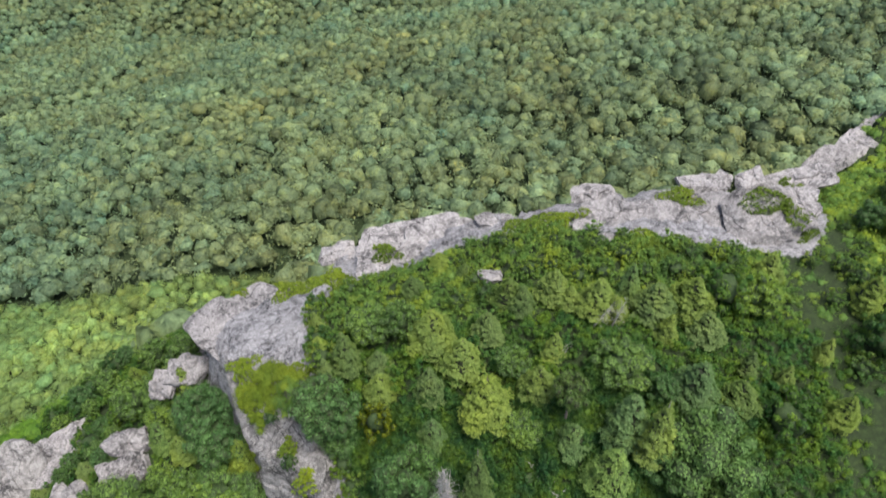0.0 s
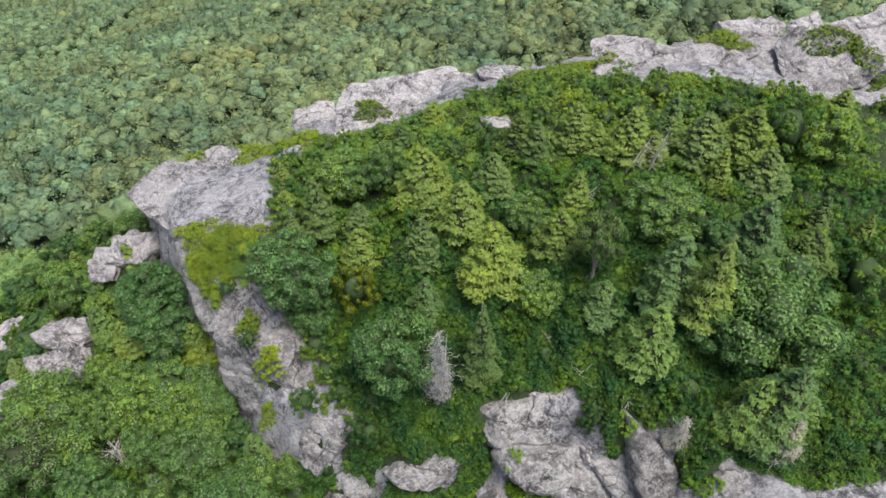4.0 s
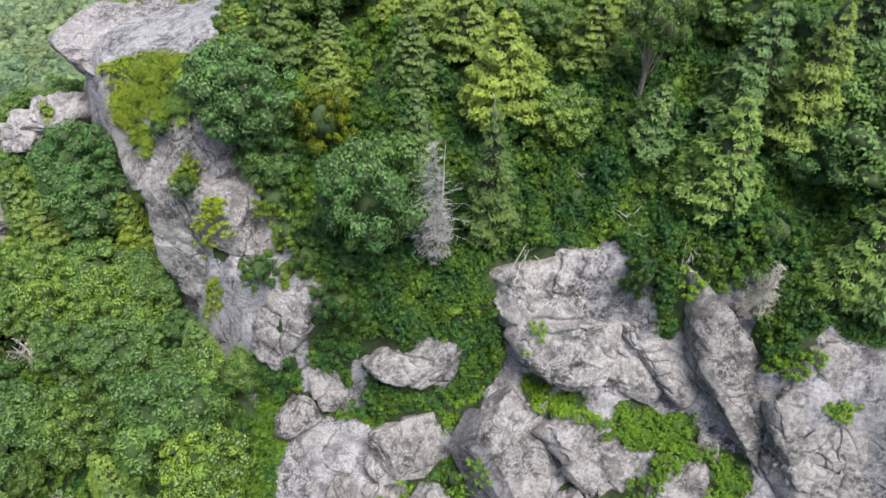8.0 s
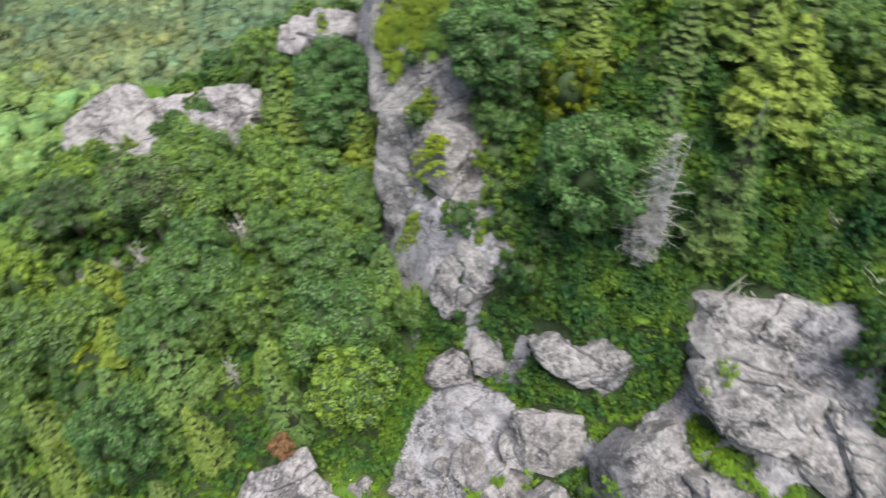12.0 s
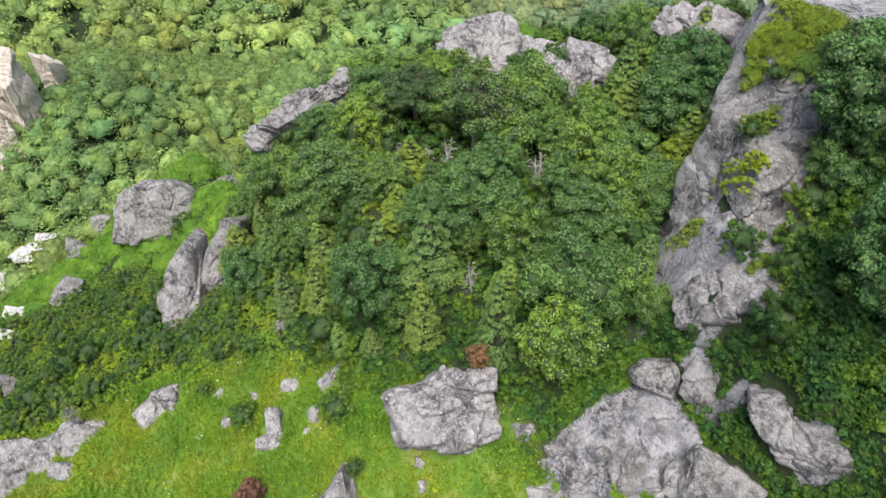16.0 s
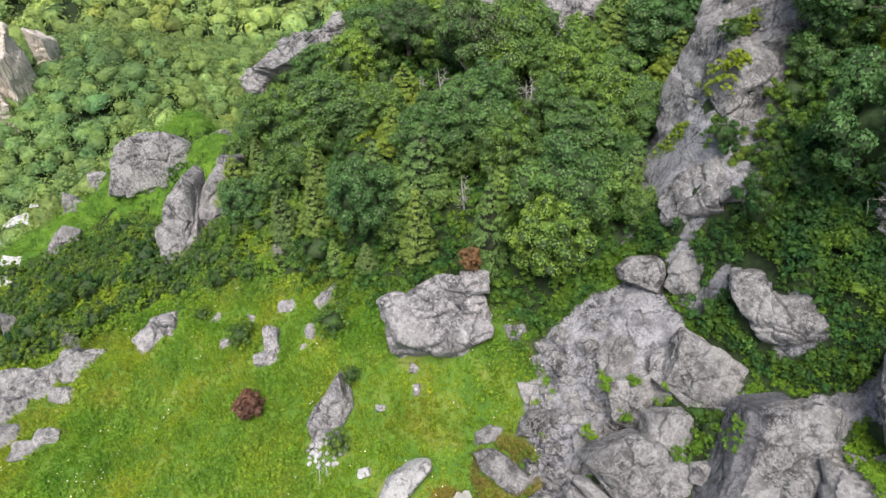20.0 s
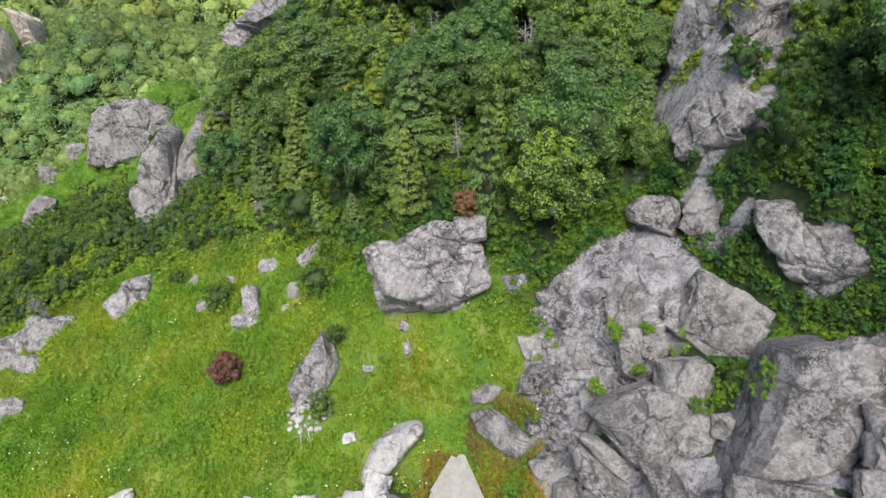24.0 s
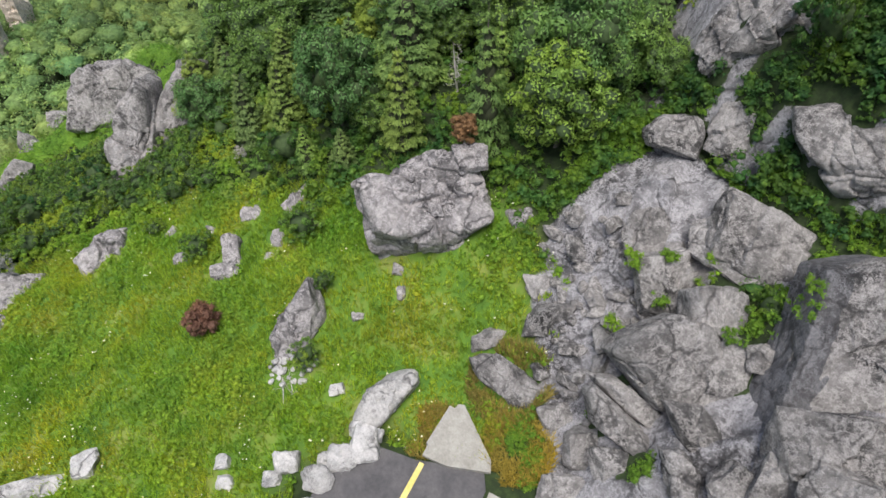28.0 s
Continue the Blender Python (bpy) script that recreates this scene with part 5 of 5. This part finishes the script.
def scrub_patch(x, y, radius, per, leaf, material, name, label, on_rock=False):
    """Low mounds of foliage that run together, each a lumpy mass with loose leaves over it."""
    z, stone = surface(x, y)
    ok = ~stone | on_rock
    x, y, z = x[ok], y[ok], z[ok]
    n = len(x)
    size = rng.uniform(*radius, n)
    half = np.stack([size, size, size * rng.uniform(0.6, 1.0, n)], 1)
    mid = np.stack([x, y, z + 0.02], 1)
    who = np.repeat(np.arange(n), per)
    d = unit(rng.normal(0, 1, (n * per, 3)) + np.array([0, 0, 0.7]))
    d[:, 2] = np.abs(d[:, 2])
    c = mid[who] + d * half[who] * rng.uniform(0.78, 1.25, (n * per, 1))
    loose = leaves(c, d + np.array([0, 0, 0.3]) + rng.normal(0, 0.4, c.shape), rng.uniform(0.75, 1.25, n * per) * leaf, 0.6)
    v, f = join([loose, clumps_of(mid, half * 0.65, 1, 5, 0.0, 0.5)])
    return tagged(new(name, mesh_of(name, v, f, material, True)), label, "shrubs", kind="stuff")


def clump_carpet(x, y, rise, radius, cards, leaf, material, name, label):
    """Countless leaf tufts at uneven heights, dark between, as a bushy cover."""
    z, stone = surface(x, y)
    x, y, z = x[~stone], y[~stone], z[~stone]
    n = len(x)
    up = rise * np.clip(noise2(x, y, 0.9, 3, 77) + 0.55, 0, 1.6) * rng.uniform(0.5, 1.15, n)
    size = rng.uniform(*radius, n)
    mid = np.stack([x, y, z + up], 1)
    half = np.stack([size, size, size * rng.uniform(0.5, 0.9, n)], 1)
    who = np.repeat(np.arange(n), cards)
    d = unit(rng.normal(0, 1, (n * cards, 3)) + np.array([0, 0, 0.6]))
    d[:, 2] = np.abs(d[:, 2])
    c = mid[who] + d * half[who] * rng.uniform(0.7, 1.4, (len(d), 1))
    v, f = join([clumps_of(mid, half * 0.6, 0, 9, -0.2, 0.4), leaves(c, d + np.array([0, 0, 0.4]) + rng.normal(0, 0.4, c.shape), rng.uniform(0.7, 1.3, len(d)) * leaf, 0.65)])
    tagged(new(name, mesh_of(name, v, f, material, True)), label, "undergrowth", kind="stuff")


x, y = scatter(32000, -34, 22, -4, 34)
ok = (bareness(x, y) < 0.55) & (inside(x, y, MEADOW) < 0.4) & (inside(x, y, ROAD) < -0.8) & ((inside(x, y, WOOD) < 1.5) | (rng.random(len(x)) < 0.8)) & (inside(x, y, SCREE) < 0.2) & ~((x > -9) & (y < 7))
upper = ok & (y > 25.5) & (x > -9)
west = ok & (x < -17) & (y < 12)
ok = ok & ~upper & ~west
clump_carpet(x[west], y[west], 0.6, (0.1, 0.27), 14, 0.11, "heath_leaves", "undergrowth", "yellow-green scrub on the slope beside the meadow")
clump_carpet(x[ok], y[ok], 0.8, (0.1, 0.27), 15, 0.115, "shrub_leaves", "undergrowth", "low leafy undergrowth carpeting the slope")
clump_carpet(x[upper], y[upper], 0.6, (0.1, 0.27), 12, 0.11, "heath_leaves", "undergrowth", "light green undergrowth behind the conifers")
x, y = scatter(9000, -40, -19, -17, 3)
ok = inside(x, y, SCRUBLAND) > -0.6
clump_carpet(x[ok], y[ok], 0.5, (0.1, 0.24), 13, 0.10, "meadow_leaves", "undergrowth", "tangled green scrub beside the meadow")
x, y = scatter(14000, -9, 17, 11.5, 21)
ok = (bareness(x, y) < 0.6) & (inside(x, y, HILL) > -1.2) & (inside(x, y, WOOD) < 0) & (inside(x, y, SCREE) < 0.2)
clump_carpet(x[ok], y[ok], 0.8, (0.10, 0.26), 14, 0.105, "shrub_leaves", "undergrowth", "dense leafy undergrowth hiding the hillside")
x, y = scatter(34000, -9, 16, 3, 14.5)
ok = (bareness(x, y) < 0.6) & (inside(x, y, MEADOW) < 0.2) & (inside(x, y, ROAD) < -0.6) & (inside(x, y, SCREE) > -1.0)
clump_carpet(x[ok], y[ok], 0.2, (0.06, 0.14), 14, 0.06, "ledge_leaves", "ledge_plants", "bright green ferns and moss on rock ledges")
x, y = scatter(7600, -34, 30, -16, 46)
ok = (bareness(x, y) < 0.5) & (inside(x, y, MEADOW) < 0.2) & (inside(x, y, ROAD) < -1.0)
crest = ok & (y > 25.5) & (x > -12)
ok = ok & ~crest & (inside(x, y, WOOD) < 2) & ~((x < -17) & (y < 3)) & ~((x > -9) & (y < 7))
scrub_patch(x[ok], y[ok], (0.2, 0.5), 70, 0.085, "shrub_leaves", "scrub", "dense low green shrubs covering slope and ledges")
scrub_patch(x[crest], y[crest], (0.2, 0.55), 44, 0.09, "heath_leaves", "crest_scrub", "grey-green low shrubs behind the bare crest")
x, y = scatter(2600, 28, 52, 20, 60)
ok = inside(x, y, HILL) > 0
scrub_patch(x[ok], y[ok], (0.4, 0.9), 16, 0.2, "heath_leaves", "crest_scrub", "green shrubs on the far shoulder of the hill")
x, y = scatter(3400, -66, -30, -26, 46)
ok = (inside(x, y, WOOD) < 0) & (inside(x, y, SCRUBLAND) < 0)
scrub_patch(x[ok], y[ok], (0.6, 1.7), 80, 0.15, "hill_leaves", "hillside_scrub", "rolling green scrub on the lower hillside")
x, y = scatter(1700, -19, -3, 12, 36)
ok = (inside(x, y, HILL) > 0.3) & (inside(x, y, WOODED_TOP) > -1.4) & (inside(x, y, WOODED_TOP) < 0.3)
scrub_patch(x[ok], y[ok], (0.15, 0.4), 40, 0.08, "moss", "heath", "yellow-green heath and moss fringing the bare rock")
for mx, my, mr, n, kind in ((-12.2, 21.6, 1.5, 70, "moss"), (-10.9, 22.6, 1.2, 50, "moss"), (-9.9, 21.6, 0.9, 30, "heath_leaves")):
    rad, ang = mr * np.sqrt(rng.uniform(0, 1, n)), rng.uniform(0, 2 * math.pi, n)
    scrub_patch(mx + rad * np.cos(ang), my + rad * np.sin(ang), (0.25, 0.5), 180, 0.06, kind, "heath", "cushion of bright moss and heath overhanging the prow", True)
# green tufts rooted along ledges and cracks of the crags: x, y, radius
for x, y, r in ((3.5, 11.9, 0.5), (4.0, 11.3, 0.4), (4.7, 11.0, 0.45), (5.5, 10.7, 0.45), (6.4, 10.6, 0.5), (7.1, 10.4, 0.5), (7.7, 10.2, 0.5), (8.1, 9.8, 0.4), (7.4, 9.5, 0.45), (7.0, 9.3, 0.5), (6.5, 8.9, 0.5), (7.2, 13.7, 0.4),
                (7.6, 13.3, 0.4), (10.9, 11.2, 0.35), (11.1, 11.0, 0.3), (11.9, 10.0, 0.3), (12.2, 9.9, 0.3), (2.9, 12.8, 0.4), (9.2, 9.5, 0.35), (9.2, 9.0, 0.3), (8.9, 8.5, 0.4),
                (-2.3, 7.2, 0.3), (0.3, 8.5, 0.3), (-3.0, 8.2, 0.2), (-2.6, 9.2, 0.25), (-1.9, 8.3, 0.2), (0.7, 9.3, 0.6), (-3.3, 8.4, 0.25), (-1.6, 9.6, 0.2)):
    n = int(150 * r * r) + 10
    rad, ang = r * np.sqrt(rng.uniform(0, 1, n)), rng.uniform(0, 2 * math.pi, n)
    px, py = x + 1.3 * rad * np.cos(ang), y + 0.8 * rad * np.sin(ang)
    size = rng.uniform(0.05, 0.12, n)
    mid = np.stack([px, py, surface(px, py)[0] + rng.uniform(0, 0.14, n)], 1)
    d = unit(rng.normal(0, 1, (n * 16, 3)) + np.array([0, 0, 0.7]))
    c = np.repeat(mid, 16, 0) + d * (np.repeat(size, 16) * rng.uniform(0.7, 1.35, n * 16))[:, None]
    v, f = join([clumps_of(mid, np.stack([size, size, size * 0.7], 1) * 0.6, 0, 9, -0.2, 0.4), leaves(c, d + rng.normal(0, 0.3, d.shape) + np.array([0, 0, 0.4]), rng.uniform(0.04, 0.08, n * 16), 0.65)])
    tagged(new("ledge_tuft", mesh_of("ledge_tuft", v, f, "ledge_leaves", True)), "bright green ferns and herbs rooted in a rock ledge", "plants", "ledge plants", "stuff")

# moss cushions on the rocks: x, y, radius
for x, y, r in ((-12.1, 22.6, 1.3), (-12.7, 22.0, 1.0), (-9.8, 19.0, 0.6), (-8.6, 17.2, 0.7), (-9.1, 16.0, 0.5), (-11.0, 31.0, 1.6), (-8.6, 31.6, 1.4), (-15.0, 31.0, 0.7), (16.6, 36.0, 1.3), (23.5, 34.6, 2.6), (5.6, 34.4, 1.5), (13.6, 30.8, 2.0),
                (-9.4, 22.9, 1.0), (-13.2, 24.0, 1.0), (27.0, 38.0, 2.2), (8.0, 34.6, 1.4), (-4.6, 33.2, 0.9)):
    n = int(420 * r * r) + 120
    rad, ang = r * np.sqrt(rng.uniform(0, 1, n)), rng.uniform(0, 2 * math.pi, n)
    edge = 1 + 0.3 * np.sin(ang * 3 + x) + 0.2 * np.sin(ang * 5 + y)
    px, py = x + rad * np.cos(ang) * edge, y + 0.8 * rad * np.sin(ang) * edge
    pz = surface(px, py)[0] + 0.26 * np.sqrt(np.clip(1 - (rad / r) ** 2, 0, 1)) * rng.uniform(0.4, 1.0, n)
    v, f = leaves(np.stack([px, py, pz], 1), np.array([0, 0, 1.0]) + rng.normal(0, 0.5, (n, 3)), rng.uniform(0.12, 0.24, n), 0.7)
    tagged(new("moss_patch", mesh_of("moss_patch", v, f, "moss")), "bright yellow-green moss cushion on bare rock", "moss", "moss patches", "stuff")

# meadow grass, weeds and daisies
x, y = scatter(46000, -30, -2, -20, 9)
ok = (inside(x, y, MEADOW) > -0.6 + 0.5 * noise2(x, y, 2, 2, 8)) & (inside(x, y, ROAD) < -0.15)
x, y = x[ok], y[ok]
z, stone = surface(x, y, False)
x, y, z = x[~stone], y[~stone], z[~stone]
per = 5
n = len(x) * per
tall = np.repeat(0.21 + 0.07 * noise2(x, y, 2.5, 2, 4), per) * rng.uniform(0.7, 1.5, n)
root = np.stack([np.repeat(x, per) + rng.normal(0, 0.07, n), np.repeat(y, per) + rng.normal(0, 0.07, n), np.repeat(z, per) - 0.02], 1)
ang = rng.uniform(0, 2 * math.pi, n)
side = np.stack([np.cos(ang), np.sin(ang), np.zeros(n)], 1) * 0.022
bow = np.stack([-np.sin(ang), np.cos(ang), np.zeros(n)], 1) * (tall * rng.uniform(0.2, 0.8, n))[:, None]
tip = root + bow + np.array([0, 0, 1.0]) * tall[:, None]
blades = np.stack([root - side, root + side, tip], 1).reshape(-1, 3)
tagged(new("grass", mesh_of("grass", blades, np.arange(len(blades)).reshape(-1, 3), "grass_blades")), "lush green mountain grass with yellow-brown blades", "grass", kind="stuff")
k = rng.choice(len(x), 18000, replace=False)
c = np.stack([x[k], y[k], z[k] + rng.uniform(0.05, 0.2, len(k))], 1)
v, f = leaves(c, np.array([0, 0, 1.0]) + rng.normal(0, 0.35, c.shape), rng.uniform(0.07, 0.16, len(k)), 0.6)
tagged(new("weeds", mesh_of("weeds", v, f, "ledge_leaves")), "broad-leaved weeds growing through the grass", "weeds", kind="stuff")
k = rng.choice(len(x), 1800, replace=False)
k = k[noise2(x[k], y[k], 1.6, 2, 21) > 0.22]
c = np.stack([x[k], y[k], z[k] + rng.uniform(0.2, 0.34, len(k))], 1)
v, f = leaves(c, np.array([0, 0, 1.0]) + rng.normal(0, 0.2, c.shape), rng.uniform(0.04, 0.08, len(k)), 1.0)
tagged(new("flowers", mesh_of("flowers", v, f, "petals")), "small white flowers dotted over the meadow", "flowers", kind="stuff")


# leafy tufts in uneven drifts through the meadow
x, y = scatter(26000, -30, -2, -20, 9)
ok = (inside(x, y, MEADOW) > -0.8) & (inside(x, y, ROAD) < -0.3) & (noise2(x, y, 2.2, 3, 55) + rng.normal(0, 0.3, len(x)) > 0.15)
clump_carpet(x[ok], y[ok], 0.22, (0.05, 0.19), 8, 0.09, "meadow_leaves", "meadow_plants", "tufts of leafy plants scattered through the grass")

# withered grass round the low rock and the road's end: x, y, radius
for a, b, r in ((-3.4, 4.5, 1.5), (-3.8, 2.2, 0.8), (-1.6, 3.6, 1.2), (-3.3, 1.2, 0.4)):
    n = int(1700 * r * r)
    rad, ang = r * np.sqrt(rng.uniform(0.1, 1, n)), rng.uniform(0, 2 * math.pi, n)
    px, py = a + rad * np.cos(ang), b + rad * np.sin(ang) * 0.8
    ok = (inside(px, py, ROAD) < -0.05) & ~surface(px, py, False)[1]
    px, py = px[ok], py[ok]
    n = len(px)
    root = np.stack([px, py, ground(px, py) - 0.02], 1)
    ang, tall = rng.uniform(0, 2 * math.pi, n), rng.uniform(0.18, 0.4, n)
    side = np.stack([np.cos(ang), np.sin(ang), np.zeros(n)], 1) * 0.025
    tip = root + np.stack([-np.sin(ang), np.cos(ang), np.zeros(n)], 1) * (tall * rng.uniform(0.3, 0.9, n))[:, None] + np.array([0, 0, 1.0]) * tall[:, None]
    v = np.stack([root - side, root + side, tip], 1).reshape(-1, 3)
    tagged(new("dry_grass", mesh_of("dry_grass", v, np.arange(len(v)).reshape(-1, 3), "dry_blades")), "withered straw-coloured grass beside rock and road", "grass", kind="stuff")


# ---- the forest beyond ----
def forest(name, x, y, radius, quads, leaf, level, label, bright=1.0, hue=(1.0, 1.0, 1.0)):
    """Round tree crowns side by side, each a ragged dome of leaf sprays."""
    ok = inside(x, y, HILL) < -3.5
    x, y = x[ok], y[ok]
    z = ground(x, y)
    n = len(x)
    r = radius[0] + (radius[1] - radius[0]) * rng.random(n) ** 1.6
    mid = np.stack([x, y, z + radius[1] * 0.7 + rng.uniform(-0.22, 0.22, n) * radius[1]], 1)
    half = np.stack([r, r, r * rng.uniform(0.6, 0.85, n)], 1)
    dome = clumps_of(mid, half * 0.7, level, 31, -0.3, 0.65)
    d = unit(rng.normal(0, 1, (n * quads, 3)) + np.array([0, 0, 0.45]))
    d[:, 2] = np.abs(d[:, 2]) * 1.1 - 0.1
    who = np.repeat(np.arange(n), quads)
    lumpy = 1 + 0.45 * fbm(d * 2.1 + (who * 3.71)[:, None], 2, 23)
    c = mid[who] + d * half[who] * (lumpy * rng.uniform(0.85, 1.1, n * quads))[:, None]
    loose = leaves(c, d + np.array([0, 0, 0.2]) + rng.normal(0, 0.2, c.shape), rng.uniform(0.7, 1.3, n * quads) * leaf, 0.8)
    v, f = join([loose, dome])
    who = np.concatenate([np.repeat(who, 3), np.repeat(np.arange(n), len(dome[0]) // n)])
    me = mesh_of(name, v, f, "forest_leaves", True)
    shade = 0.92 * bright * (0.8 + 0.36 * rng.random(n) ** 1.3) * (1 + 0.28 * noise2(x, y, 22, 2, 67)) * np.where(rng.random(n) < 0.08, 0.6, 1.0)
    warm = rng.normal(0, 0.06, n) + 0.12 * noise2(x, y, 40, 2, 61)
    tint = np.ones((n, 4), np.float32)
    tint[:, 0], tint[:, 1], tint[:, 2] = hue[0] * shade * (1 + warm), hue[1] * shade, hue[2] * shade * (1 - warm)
    layer = me.color_attributes.new("tint", "FLOAT_COLOR", "POINT")
    layer.data.foreach_set("color", tint[who].ravel())
    return tagged(new(name, me), label, "forest", kind="stuff")


def lattice_points(x0, x1, y0, y1, gap):
    a, b = np.meshgrid(np.arange(x0, x1, gap), np.arange(y0, y1, gap))
    a, b = a.ravel() + rng.uniform(-0.45, 0.45, a.size) * gap, b.ravel() + rng.uniform(-0.45, 0.45, a.size) * gap
    return a, b


x, y = lattice_points(-150, -40, -60, 110, 2.4)
ok = (np.hypot((x + 115) * 0.8, y + 18) > 6.5) & (np.hypot(x + 73, y + 19) > 5) & (np.hypot((x + 5) * 0.85, y - 3) > np.where(y > 6, 33, 40))
# raised brightness: sunlight on the western slope is put into the tint
forest("near_forest", x[ok], y[ok], (1.6, 2.8), 150, 0.31, 1, "rounded green crowns of the valley forest", 1.65, (1.08, 1.0, 0.70))
x, y = lattice_points(-40, 70, 34, 100, 3.5)
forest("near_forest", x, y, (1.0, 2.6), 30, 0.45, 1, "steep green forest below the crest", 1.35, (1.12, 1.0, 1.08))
x, y = lattice_points(-400, 260, 70, 500, 4.8)
ok = ((x > 70) | (y > 100)) & ((x > -40) | (y > 110) | (x < -150)) & (np.abs(x + 0.32 * y) < 0.62 * y + 130)
# hue greyer and bluer: haze over the far valley, put into the tint
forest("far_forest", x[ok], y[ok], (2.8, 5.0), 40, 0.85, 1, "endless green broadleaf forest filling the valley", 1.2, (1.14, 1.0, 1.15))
x, y = lattice_points(-330, -150, -80, 112, 5.0)
# opposite slope: its sunlit look is likewise put into the crown tint
forest("far_forest", x, y, (3.0, 5.0), 44, 0.85, 1, "green forest on the opposite slope", 1.75, (1.08, 1.0, 0.7))
